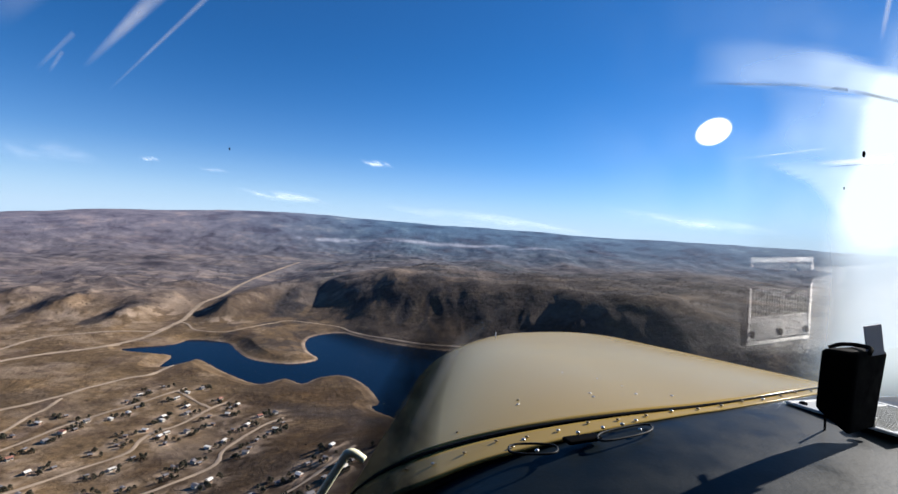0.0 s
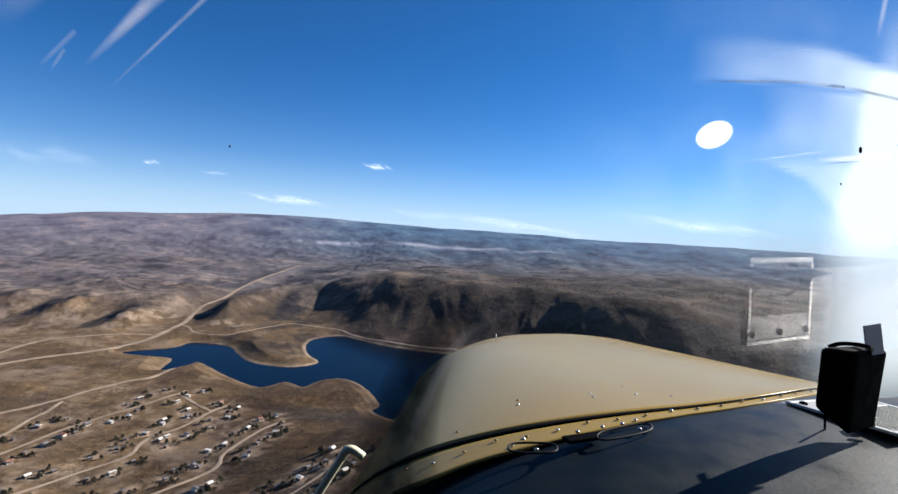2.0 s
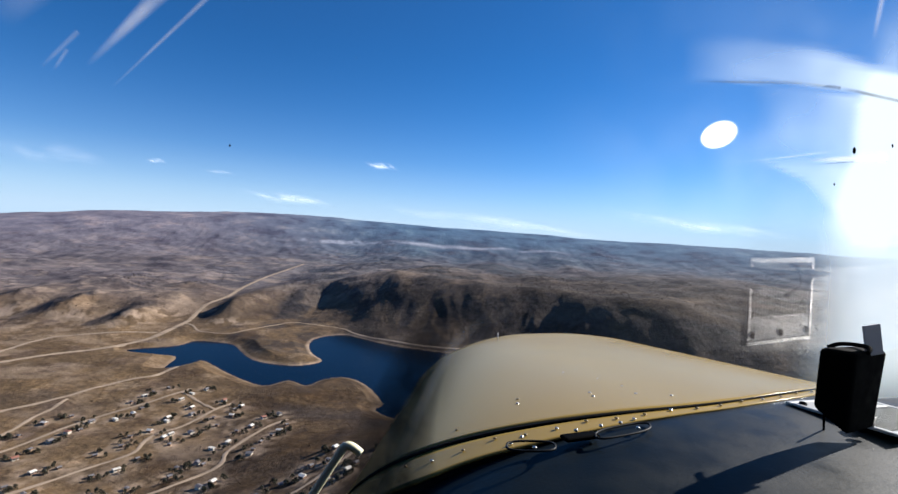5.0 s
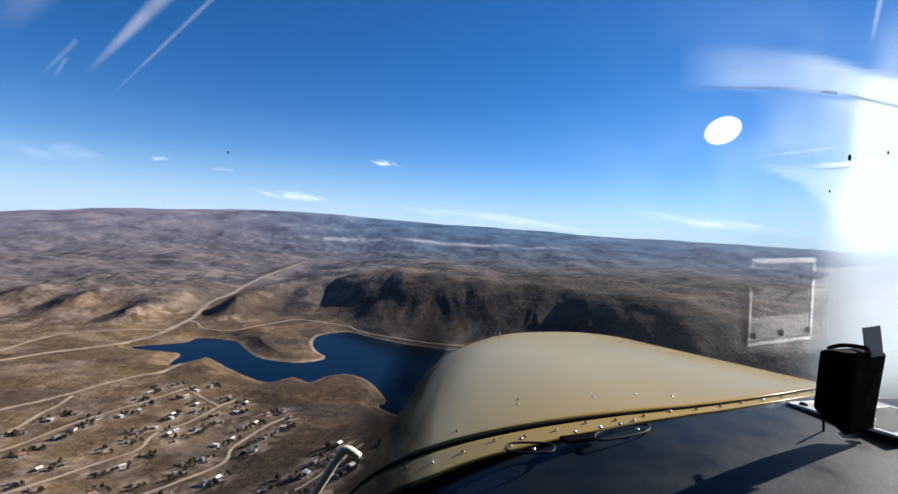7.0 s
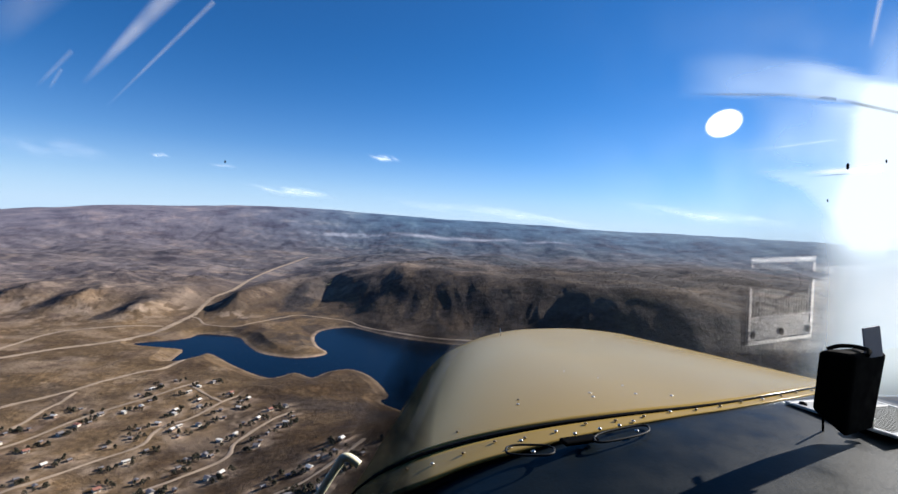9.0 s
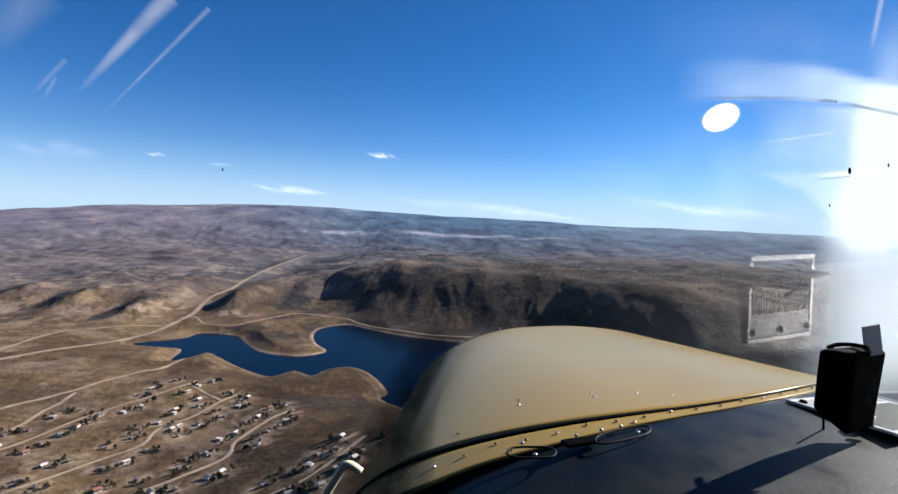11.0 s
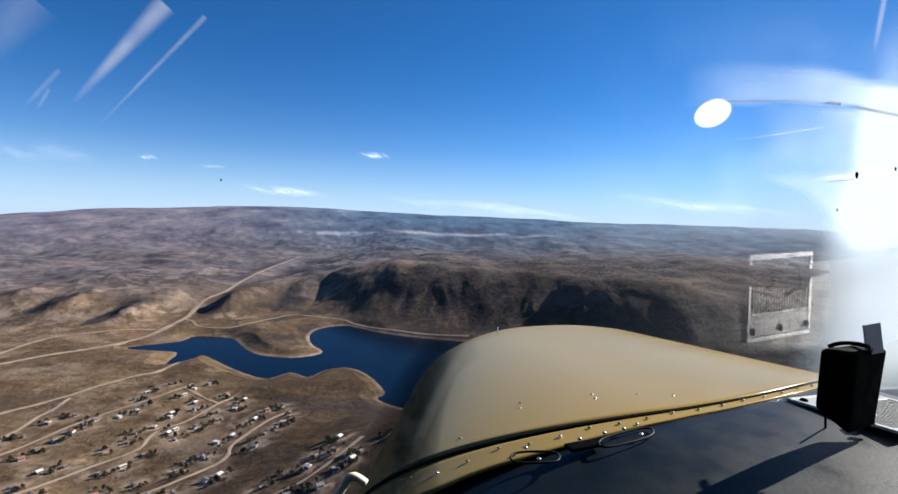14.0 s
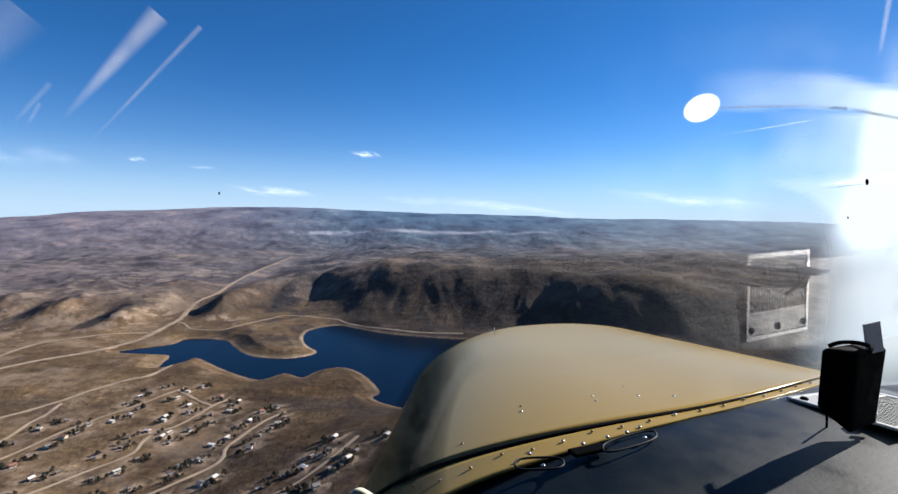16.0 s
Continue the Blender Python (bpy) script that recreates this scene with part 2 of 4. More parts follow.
def land(x, y):
    """Height, scrub cover and bare sand of the land at plan points."""
    x, y = np.asarray(x, float), np.asarray(y, float)
    r, az = np.hypot(x, y), np.degrees(np.arctan2(x, y))
    z = 6 + 5 * fbm(x / 420, y / 420, 3) + 1.6 * fbm(x / 70, y / 70, 11, 3)
    foot = np.interp(x, (-2600, -1200, -760, -640, -560, -470, -400, -320, -230, -140, -40, 100, 250, 480, 700, 1100, 2600), (1150, 1010, 985, 1010, 1090, 1100, 1165, 1205, 1145, 1080, 1035, 1000, 950, 720, 540, 380, 100))
    foot = foot + np.interp(x, (-700, -350, 0), (40, 24, 20)) * fbm(x / 150, y / 300, 21, 3)
    high = (1 + 0.16 * fbm(x / 260, y / 900, 27, 3)) * np.interp(x, (-1400, -700, -600, -520, -460, -400, -300, -200, 0, 400, 900), (30, 28, 31, 43, 57, 71, 90, 101, 108, 106, 100))
    high = high * (1 - 0.35 * step(1650, 2500, r))
    width = np.interp(x, (-800, -500, -400, -300, -200, 100, 500, 900), (290, 290, 345, 350, 335, 320, 370, 440))
    d = y - foot
    rise = step(0, 1, d / width)
    face = 4 * rise * (1 - rise)
    gully = ridged(x / 130 + 0.35 * fbm(x / 90, y / 90, 5, 2), y / 480 + x / 700, 31, 3)
    z = z + high * rise - face * 6.5 * (1.1 - gully) + rise * (16 * fbm(x / 620, y / 620, 41) + np.interp(x, (-300, 100), (2.6, 1.2)) * fbm(x / 42, y / 60, 47, 3) + 6 * fbm(x / 190, y / 170, 45, 3))
    rough_land = step(1500, 2900, r) * rise * (1 - 0.6 * step(2700, 3600, r))
    z = z + rough_land * (24 * (ridged(x / 760, y / 520, 51) - 0.62) * np.interp(az, (-60, -10, 10, 50), (1.2, 1.1, 0.75, 0.6)) + 7 * fbm(x / 300, y / 170, 57, 3))
    far = np.interp(az, (-180, -60, -42, -38.7, -34.7, -28, -22, -17, -8, 0, 8, 19, 25, 34, 60, 180), (150, 120, 168, 198, 232, 276, 302, 316, 292, 268, 262, 244, 244, 240, 236, 210))
    lift = step(3100, 4550, r)
    z = z * (1 - lift) + lift * (far + 9 * fbm(az / 5.5, r / 500, 61, 4))
    z = z - 26 * step(2300, 2900, r) * (1 - step(3300, 3900, r)) * np.exp(-((az - 2) / 14) ** 2)
    # Rise added to turn the south plain away from the sun.
    z = z + 52 * step(-230, 30, x) * step(650, 450, y)
    knoll = 2.5 * np.exp(-(((x + 318) / 55) ** 2 + ((y - 968) / 62) ** 2))
    scrub_knoll = np.exp(-(((x + 345) / 26) ** 2 + ((y - 950) / 42) ** 2))
    z = z + knoll
    # low hills beside the highway; brush and sand also paint in their flanks' shade and light
    for cx, cy, sx, sy, tall in ((-818, 1155, 50, 78, 27), (-664, 1125, 38, 72, 24), (-500, 1215, 38, 72, 22), (-985, 1180, 60, 80, 18), (-905, 1420, 90, 70, 16), (-720, 1500, 80, 60, 14)):
        z = z + tall * np.exp(-(((x - cx) / sx) ** 2 + ((y - cy) / sy) ** 2)) * (1 + 0.25 * fbm(x / 40, y / 50, 109, 3))
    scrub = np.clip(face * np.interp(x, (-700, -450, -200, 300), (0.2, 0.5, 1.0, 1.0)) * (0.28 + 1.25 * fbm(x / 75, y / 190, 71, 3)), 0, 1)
    # darker tone on the steep bank, with a ragged upper edge and a few paler ribs
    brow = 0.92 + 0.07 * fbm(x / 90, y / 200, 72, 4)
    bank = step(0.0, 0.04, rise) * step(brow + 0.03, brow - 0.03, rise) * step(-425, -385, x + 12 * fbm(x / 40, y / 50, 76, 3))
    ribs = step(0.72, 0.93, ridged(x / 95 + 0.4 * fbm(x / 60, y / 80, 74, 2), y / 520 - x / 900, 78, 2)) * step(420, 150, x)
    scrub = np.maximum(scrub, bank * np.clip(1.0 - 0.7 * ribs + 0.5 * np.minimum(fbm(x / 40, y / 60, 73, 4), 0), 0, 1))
    # scattered dark thickets over the back country
    thicket = np.clip(fbm(x / 120, y / 95, 101, 5) * 7.5 - 2.9, 0, 1) * step(1250, 1700, r) * step(-0.05, 0.3, rise)
    scrub = np.maximum(scrub, 0.75 * thicket)
    scrub = np.maximum(scrub, np.clip(fbm(x / 240, y / 150, 77, 6) * 6.5 - 2.0, 0, 0.85) * (0.25 + 0.75 * rise) * np.interp(x, (-650, -300), (0.7, 1.0)))
    scrub = np.maximum(scrub, np.clip(np.interp(x, (-350, -210, -110), (0.1, 0.3, 0.42)) + 0.4 * fbm(x / 60, y / 45, 79, 3), 0, 0.8) * (1 - rise) * step(900, 700, y))
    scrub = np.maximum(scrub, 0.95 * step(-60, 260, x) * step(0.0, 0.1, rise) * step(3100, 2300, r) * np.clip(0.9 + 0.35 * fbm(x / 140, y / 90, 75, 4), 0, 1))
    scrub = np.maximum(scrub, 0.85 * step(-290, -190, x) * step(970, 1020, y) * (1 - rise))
    scrub = np.maximum(scrub, np.clip(0.35 + 1.2 * fbm(x / 45, y / 60, 81, 4), 0, 0.8) * step(-480, -420, x) * step(-180, -240, x) * step(880, 930, y) * (1 - rise))
    scrub = np.maximum(scrub, 0.85 * scrub_knoll ** 0.7 * np.clip(0.55 + 1.9 * fbm(x / 16, y / 22, 86, 4), 0, 1))
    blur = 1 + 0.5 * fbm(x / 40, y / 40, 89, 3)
    # Shade of the left flanks, put into the ground colour with the scrub.
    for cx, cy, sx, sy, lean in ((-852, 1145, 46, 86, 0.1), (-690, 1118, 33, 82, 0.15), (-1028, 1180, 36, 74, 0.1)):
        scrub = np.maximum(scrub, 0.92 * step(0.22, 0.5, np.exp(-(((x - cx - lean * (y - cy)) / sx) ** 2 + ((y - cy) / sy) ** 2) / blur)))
    near_way = np.zeros(x.shape)
    sel = (r < 3000) & (x < 200) & (x > -1200) & (y > 400)
    dist, at = line_distance(x[sel], y[sel], HIGHWAY)
    w = np.exp(-((dist / 48) ** 2))
    z[sel] = z[sel] * (1 - w) + HIGHWAY_Z[at] * w
    near_way[sel] = w
    scrub = scrub * (1 - near_way)
    # Dark wedge by the road: brush with the hill's flank shade painted in.
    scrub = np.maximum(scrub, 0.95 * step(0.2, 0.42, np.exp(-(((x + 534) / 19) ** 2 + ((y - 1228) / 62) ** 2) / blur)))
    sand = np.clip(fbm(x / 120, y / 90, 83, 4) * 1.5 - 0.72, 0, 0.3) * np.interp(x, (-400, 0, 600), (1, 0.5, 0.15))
    # Bare patches, some of them painting in the sunlit right flanks.
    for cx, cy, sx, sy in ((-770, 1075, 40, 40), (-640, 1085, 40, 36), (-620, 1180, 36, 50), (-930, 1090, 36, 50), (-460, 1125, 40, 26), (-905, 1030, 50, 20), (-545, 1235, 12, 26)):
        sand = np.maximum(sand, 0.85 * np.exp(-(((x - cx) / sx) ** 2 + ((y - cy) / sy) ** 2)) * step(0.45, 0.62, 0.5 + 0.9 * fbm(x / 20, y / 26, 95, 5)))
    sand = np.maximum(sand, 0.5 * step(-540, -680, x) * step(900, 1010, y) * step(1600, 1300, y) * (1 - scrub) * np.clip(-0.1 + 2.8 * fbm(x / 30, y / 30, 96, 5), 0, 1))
    sand = np.maximum(sand, 0.42 * step(0.80, 0.90, ridged(x / 420 + 0.3 * fbm(x / 90, y / 90, 54, 2), y / 120, 53, 2)) * rise * step(-150, -400, x) * step(3000, 1800, r) * np.clip(0.5 + fbm(x / 80, y / 40, 58, 3), 0, 1))
    crest = step(0.90, 0.97, ridged(x / 560 + 0.25 * fbm(x / 140, y / 140, 103, 2), y / 190, 105, 1)) * np.clip(0.5 + 1.3 * fbm(x / 110, y / 60, 107, 3), 0, 1)
    sand = np.maximum(sand, 0.5 * crest * step(1200, 1500, r) * step(3400, 2600, r) * step(250, -200, x) * step(0.02, 0.2, rise))
    sel = (x > -700) & (x < 500) & (y > 480) & (y < 1300)
    dist, _ = line_distance(x[sel], y[sel], SHORE, True)
    wet = inside(x[sel], y[sel], SHORE)
    dry = np.minimum(z[sel], 0.4 + 0.13 * dist + 0.006 * dist ** 2)
    z[sel] = np.where(wet, -0.25 * np.minimum(dist, 30) - 0.05, np.maximum(dry, 0.25))
    beach = (1 - step(3, 9, dist)) * np.where(wet, 0, 1) * (0.55 + 0.6 * vnoise(x[sel] / 22, y[sel] / 22, 91))
    beach = beach * (0.32 + 0.68 * np.exp(-(((x[sel] + 225) / 110) ** 2 + ((y[sel] - 960) / 140) ** 2)))
    sand[sel] = np.maximum(sand[sel], np.clip(beach, 0, 1))
    sel = (r < 900) & (x < 50) & (y > 300)
    for hx, hy, _ in HOMES:
        yard = np.exp(-(((x[sel] - hx) / 14) ** 2 + ((y[sel] - hy) / 14) ** 2)) * (0.3 + 0.75 * vnoise(x[sel] / 5, y[sel] / 5, 97)) * step(0.3, 0.55, vnoise(x[sel] / 9 + hx, y[sel] / 9, 98))
        sand[sel] = np.maximum(sand[sel], yard)
    sand = np.maximum(sand, np.clip(0.55 * fbm(x / 55, y / 40, 115, 5) + 0.02, 0, 0.4) * step(-330, -520, x) * step(1010, 940, y))
    far_yard = np.exp(-(((x - 760) / 60) ** 2 + ((y - 3120) / 90) ** 2)) * vnoise(x / 18, y / 30, 99)
    haze_tint = 0.85 * rise * step(1080, 1900, y + 0.2 * np.abs(x) + 260 * fbm(x / 400, y / 260, 87, 4))
    return z + LAKE, scrub, np.clip(sand + far_yard, 0, 1), haze_tint


def brown_tone(x, y):
    """The share of a darker brown tone on the plain south of the lake."""
    return np.clip(np.interp(x, (-360, -230, -120), (0.0, 0.6, 1.0)) + 0.45 * fbm(x / 70, y / 50, 113, 4), 0, 1) * step(-380, -250, x) * step(900, 760, y) * step(500, 350, x)


def valley_haze(x, y):
    """The pale haze in the far valley, painted on the land as a share of its cover."""
    r, az = np.hypot(x, y), np.degrees(np.arctan2(x, y))
    strip = np.exp(-((r - 3690 - 14 * fbm(az / 3, r / 900, 93, 2)) / 36) ** 2) * step(-19, -13, az) * step(15, 8, az)
    return np.clip(strip * (0.55 + 0.9 * fbm(az / 1.6, r / 80, 94, 4)), 0, 0.75)


def mesh_from(name, verts, faces, material, smooth=True):
    me = bpy.data.meshes.new(name)
    me.from_pydata(verts, [], faces)
    me.materials.append(material)
    if smooth:
        me.polygons.foreach_set("use_smooth", [True] * len(me.polygons))
    me.update()
    return me


def grid_mesh(name, X, Y, Z, material, wrap=False, **layers):
    """A sheet from arrays of shape rows x columns."""
    rows, cols = X.shape
    verts = np.stack([X, Y, Z], -1).reshape(-1, 3)
    i, j = np.meshgrid(np.arange(rows - 1), np.arange(cols if wrap else cols - 1), indexing="ij")
    a, b_ = i * cols + j, i * cols + (j + 1) % cols
    quads = np.stack([a, b_, b_ + cols, a + cols], -1).reshape(-1, 4)
    me = bpy.data.meshes.new(name)
    me.vertices.add(len(verts))
    me.vertices.foreach_set("co", verts.astype(np.float32).ravel())
    me.loops.add(quads.size)
    me.loops.foreach_set("vertex_index", quads.astype(np.int32).ravel())
    me.polygons.add(len(quads))
    me.polygons.foreach_set("loop_start", np.arange(0, quads.size, 4, dtype=np.int32))
    me.polygons.foreach_set("use_smooth", np.ones(len(quads), bool))
    me.update(calc_edges=True)
    me.materials.append(material)
    for key, values in layers.items():
        me.attributes.new(key, "FLOAT", "POINT").data.foreach_set("value", values.astype(np.float32).ravel())
    return me


angles = np.radians(np.concatenate([np.arange(-64, 50, 0.125), np.arange(50, 296, 2.0)]))


def land_sheet(name, r0, r1, rings, material):
    radii = np.concatenate([[0.5, 60, 140], np.geomspace(r0, r1, rings)]) if r0 < 1000 else np.geomspace(r0, r1, rings)
    R, A = np.meshgrid(radii, angles, indexing="ij")
    X, Y = R * np.sin(A), R * np.cos(A)
    Z, scrub, sand, haze_tint = land(X, Y)
    return new(name, grid_mesh(name, X, Y, Z, material, True, scrub=scrub, sand=sand, haze_tint=haze_tint, air_haze=(0.20 * step(900, 2300, R) + (0.52 + 0.2 * step(-0.55, -0.05, A) * step(1.2, 0.9, A)) * step(2900, 4250, R)) - 0.14 * step(0.0, 0.3, A) * step(1.2, 0.9, A) * step(900, 1700, R) * step(3400, 2600, R), mist=valley_haze(X, Y), brown_tone=brown_tone(X, Y), basin=step(-0.55, -0.05, A) * step(1.2, 0.9, A)))


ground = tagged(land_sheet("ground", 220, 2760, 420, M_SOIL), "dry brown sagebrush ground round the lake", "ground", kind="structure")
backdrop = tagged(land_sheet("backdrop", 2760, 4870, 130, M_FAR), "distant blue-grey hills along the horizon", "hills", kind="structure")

wx, wy = np.meshgrid(np.linspace(-560, 345, 46), np.linspace(600, 1150, 30), indexing="xy")
water = tagged(new("water", grid_mesh("water", wx, wy, np.full(wx.shape, LAKE), M_WATER)), "dark blue lake water with fine ripples", "lake", kind="structure")


def road(name, points, wide, label, lift=0.45, per=10):
    """A dirt road laid over the land, with soft uneven sides."""
    line = spline(points, per)
    t = np.gradient(line, axis=0)
    t /= np.linalg.norm(t, axis=1)[:, None] + 1e-9
    side = np.stack([t[:, 1], -t[:, 0]], 1)
    half = wide / 2 * (1 + 0.22 * fbm(np.arange(len(line)) / 3.0, np.zeros(len(line)), len(name) + int(abs(points[0][0])), 3))
    cols = [line + side * (half * k)[:, None] for k in (-1, -0.5, 0, 0.5, 1)]
    X, Y = np.stack([c[:, 0] for c in cols], 1), np.stack([c[:, 1] for c in cols], 1)
    Z = land(X, Y)[0] + lift + np.array([-0.15, 0.1, 0.15, 0.1, -0.15])[None, :]
    return tagged(new(name, grid_mesh(name, X, Y, Z, M_ROAD)), label, "road", kind="structure")


road("road", [tuple(p) for p in HIGHWAY[::2]], 11, "pale dirt highway running into a valley", per=8)
road("road", [(-553, 1115), (-530, 1100), (-482, 1040), (-430, 1035), (-396, 1092), (-360, 1165), (-331, 1188), (-272, 1178), (-219, 1160), (-142, 1100), (-41, 1050), (60, 1030)], 5, "pale dirt track along the lake shore")
road("road", [(-520, 535), (-491, 584), (-474, 610), (-457, 640), (-446, 678), (-424, 716), (-405, 742), (-400, 800)], 6, "pale dirt road towards the inlet")
road("road", [(-443, 520), (-443, 547), (-447, 574), (-448, 601), (-452, 630)], 4.5, "faint dirt track")
road("road", [(-690, 720), (-700, 815), (-705, 883), (-690, 940), (-640, 975), (-560, 1020)], 8, "pale dirt road under the hills")
road("road", [(-337, 678), (-314, 660), (-292, 639), (-267, 622)], 4, "short dirt lane between houses")
for line in STREETS:
    road("road", line, 4.5, "straight pale dirt street of the settlement")


# ---- the aircraft ----
def part(name, bm, material, parent, label=""):
    me = bpy.data.meshes.new(name)
    bm.to_mesh(me)
    bm.free()
    me.materials.append(material)
    ob = new(name, me)
    ob.parent = parent
    return tagged(ob, label)


def sheet(name, X, Y, Z, material, parent, label="", thick=0.0, **layers):
    ob = new(name, grid_mesh(name, X, Y, Z, material, **layers))
    ob.parent = parent
    if thick:
        s = ob.modifiers.new("thickness", "SOLIDIFY")
        s.thickness, s.offset = thick, -1
    return tagged(ob, label)


def box(bm, size, m=Matrix(), bevel=0.0):
    made = bmesh.ops.create_cube(bm, size=1, matrix=m @ Matrix.Diagonal((*size, 1)))
    if bevel:
        edges = list({e for v in made["verts"] for e in v.link_edges})
        bmesh.ops.bevel(bm, geom=edges, offset=bevel, segments=3, affect="EDGES", profile=0.5)
    return bm


def tube(points, radius, sides=10, closed=False):
    """A round bar along points."""
    bm = bmesh.new()
    pts = [Vector(p) for p in points]
    rings, count = [], len(pts)
    for i, p in enumerate(pts):
        a = pts[i - 1] if (i or closed) else p
        b_ = pts[(i + 1) % count] if (i < count - 1 or closed) else p
        t = (b_ - a).normalized()
        u = t.cross(Vector((0.31, 0.22, 0.93))).normalized()
        w = t.cross(u)
        rings.append([bm.verts.new(p + (u * math.cos(k * math.tau / sides) + w * math.sin(k * math.tau / sides)) * radius) for k in range(sides)])
    for i in range(count if closed else count - 1):
        a, b_ = rings[i], rings[(i + 1) % count]
        for k in range(sides):
            bm.faces.new((a[k], a[(k + 1) % sides], b_[(k + 1) % sides], b_[k]))
    if not closed:
        bm.faces.new(rings[0][::-1])
        bm.faces.new(rings[-1])
    for f in bm.faces:
        f.smooth = True
    bmesh.ops.recalc_face_normals(bm, faces=bm.faces)
    return bm


def dome(radius, high, m=Matrix()):
    bm = bmesh.new()
    bmesh.ops.create_uvsphere(bm, u_segments=10, v_segments=6, radius=1, matrix=m @ Matrix.Diagonal((radius, radius, high, 1)))
    for f in bm.faces:
        f.smooth = True
    return bm


M_TAN = worn("tan_paint", (0.345, 0.240, 0.070), 0.17, 0.0, 0.031, 0.02, 3)
M_BLACK = worn("black_rubber", (0.004, 0.004, 0.004), 0.8, 0, 0.02, 0.3, 40)
M_VINYL = worn("black_vinyl", (0.0036, 0.0078, 0.0108), 0.44, 0, 0.135, 0.14, 14, 0.0005)
M_PLASTIC = worn("black_plastic", (0.002, 0.002, 0.0023), 0.7, 0, 0.015, 0.3, 60)
M_STEEL = worn("bright_steel", (0.62, 0.6, 0.55), 0.32, 1.0, 0.5, 0.1, 60)
M_SCREW = worn("dull_screw", (0.16, 0.12, 0.06), 0.45, 0.3, 0.4, 0.2, 60)
M_CREAM = worn("cream_paint", (0.95, 0.88, 0.6), 0.4, 0, 0.5, 0.12, 60)
M_WHITE = worn("white_enamel", (0.40, 0.397, 0.385), 0.4, 0, 0.5, 0.06, 40)
M_CARD = worn("grey_card", (0.30, 0.29, 0.33), 0.7, 0, 0.3, 0.1, 40)
M_TRIM = worn("dark_headliner", (0.012, 0.012, 0.013), 0.9, 0, 0.2, 0.2, 12)

aircraft = tagged(new("light_aircraft"), "tan light aircraft seen from its cabin, in level flight", "aircraft")
aircraft.matrix_world = stance(0, 0, 0, 0, -2.6, 3.0)

# The deck frame carries the glareshield's fittings and the windscreen, the hood frame the cowling.
DECK = Matrix.Rotation(radians(1.27), 4, "Z") @ Matrix.Translation((0.375, 0, 0)) @ Matrix.Rotation(radians(-1.67), 4, "Y") @ Matrix.Translation((-0.375, 0, 0))
HOOD = Matrix.Rotation(radians(-9.3185), 4, "Z") @ Matrix.Translation((0.375, 0, 0)) @ Matrix.Rotation(radians(0.5182), 4, "Y") @ Matrix.Translation((-0.375, 0, 0))


def placed(frame_, u, v, w):
    m = np.array(frame_)
    return tuple(m[k][0] * u + m[k][1] * v + m[k][2] * w + m[k][3] for k in range(3))


def hood_point(u, v, w):
    return placed(HOOD, u, v, w)


def deck_point(u, v, w):
    return placed(DECK, u, v, w)


def seam_v(u):
    u = np.minimum(u, 0.78)
    return 0.8092 + 0.1211 * u + 0.8761 * u * u - 0.099 * u ** 3


def strip_width(u):
    return np.interp(u, (-0.3, -0.15, -0.099, -0.062, -0.022, 0.056, 0.145, 0.243, 0.363, 0.485, 0.9), (0.15, 0.124, 0.101, 0.090, 0.083, 0.064, 0.044, 0.030, 0.026, 0.028, 0.028))


def hood_cross(t, s):
    """Across the hood, t from -1 to 1, s from its rear edge (0) towards its nose: u and height. Past the ends it drops as a side wall."""
    k = np.minimum(s, 1.2)
    wide, mid = (0.5426 - 0.0827 * k) * np.where(t < 0, 1.07, 1.0), 0.2205 - 0.195 * k
    top = -0.2619 - 0.0784 * s - 0.0139 * np.maximum(s - 1.3717, 0) ** 2
    over = np.maximum(np.abs(t) - 1, 0)
    c = np.clip(t, -1, 1)
    fall = np.where(c < 0, 0.30, 0.1185) * (1 - (1 - np.abs(c) ** np.where(c < 0, 2.1, 2.7193)) ** np.where(c < 0, 0.5, 0.4316))
    return mid + (wide - 0.1 * over) * c, top - fall - 0.4 * over


ANGLES = np.concatenate([np.linspace(-2, -1.1, 7), np.sin(np.linspace(-math.pi / 2, math.pi / 2, 120)), np.linspace(1.1, 2, 7)])


def hood_sheet(name, back, front, rows, material, parent, label="", sink=0.0):
    th, k = np.meshgrid(ANGLES, np.linspace(0, 1, rows), indexing="xy")
    u0, _ = hood_cross(th, 0 * k)
    a, b_ = seam_v(u0) + back(u0), front(u0)
    v = a + (b_ - a) * k
    u, w = hood_cross(th, np.clip((v - seam_v(u0)) / 1.05, 0, 2.0))
    return sheet(name, *hood_point(u, v, w - sink), material, parent, label, 0.003)


def hood_top(u, v):
    """Height of the hood's top at u, v."""
    s = np.clip((v - seam_v(u)) / 1.05, 0, 2.0)
    th = np.linspace(-0.999, 0.999, 400)
    uu, ww = hood_cross(th, np.full(th.shape, s))
    return float(np.interp(u, uu, ww))


def gap(u):
    """Half the width of the seam: it narrows to the right."""
    return 0.0085 - 0.006 * step(-0.1, 0.45, u)


cowling = hood_sheet("cowling", lambda u: gap(u), lambda u: 2.3685 - 0.8 * (u - 0.39) ** 2, 80, M_TAN, aircraft, "glossy tan engine cowling with small screws")
hood_sheet("seam", lambda u: -0.9 * gap(u), lambda u: seam_v(u) + 0.8 * gap(u), 3, M_BLACK, cowling, "black rubber strip between the cowling panels", -0.0008)
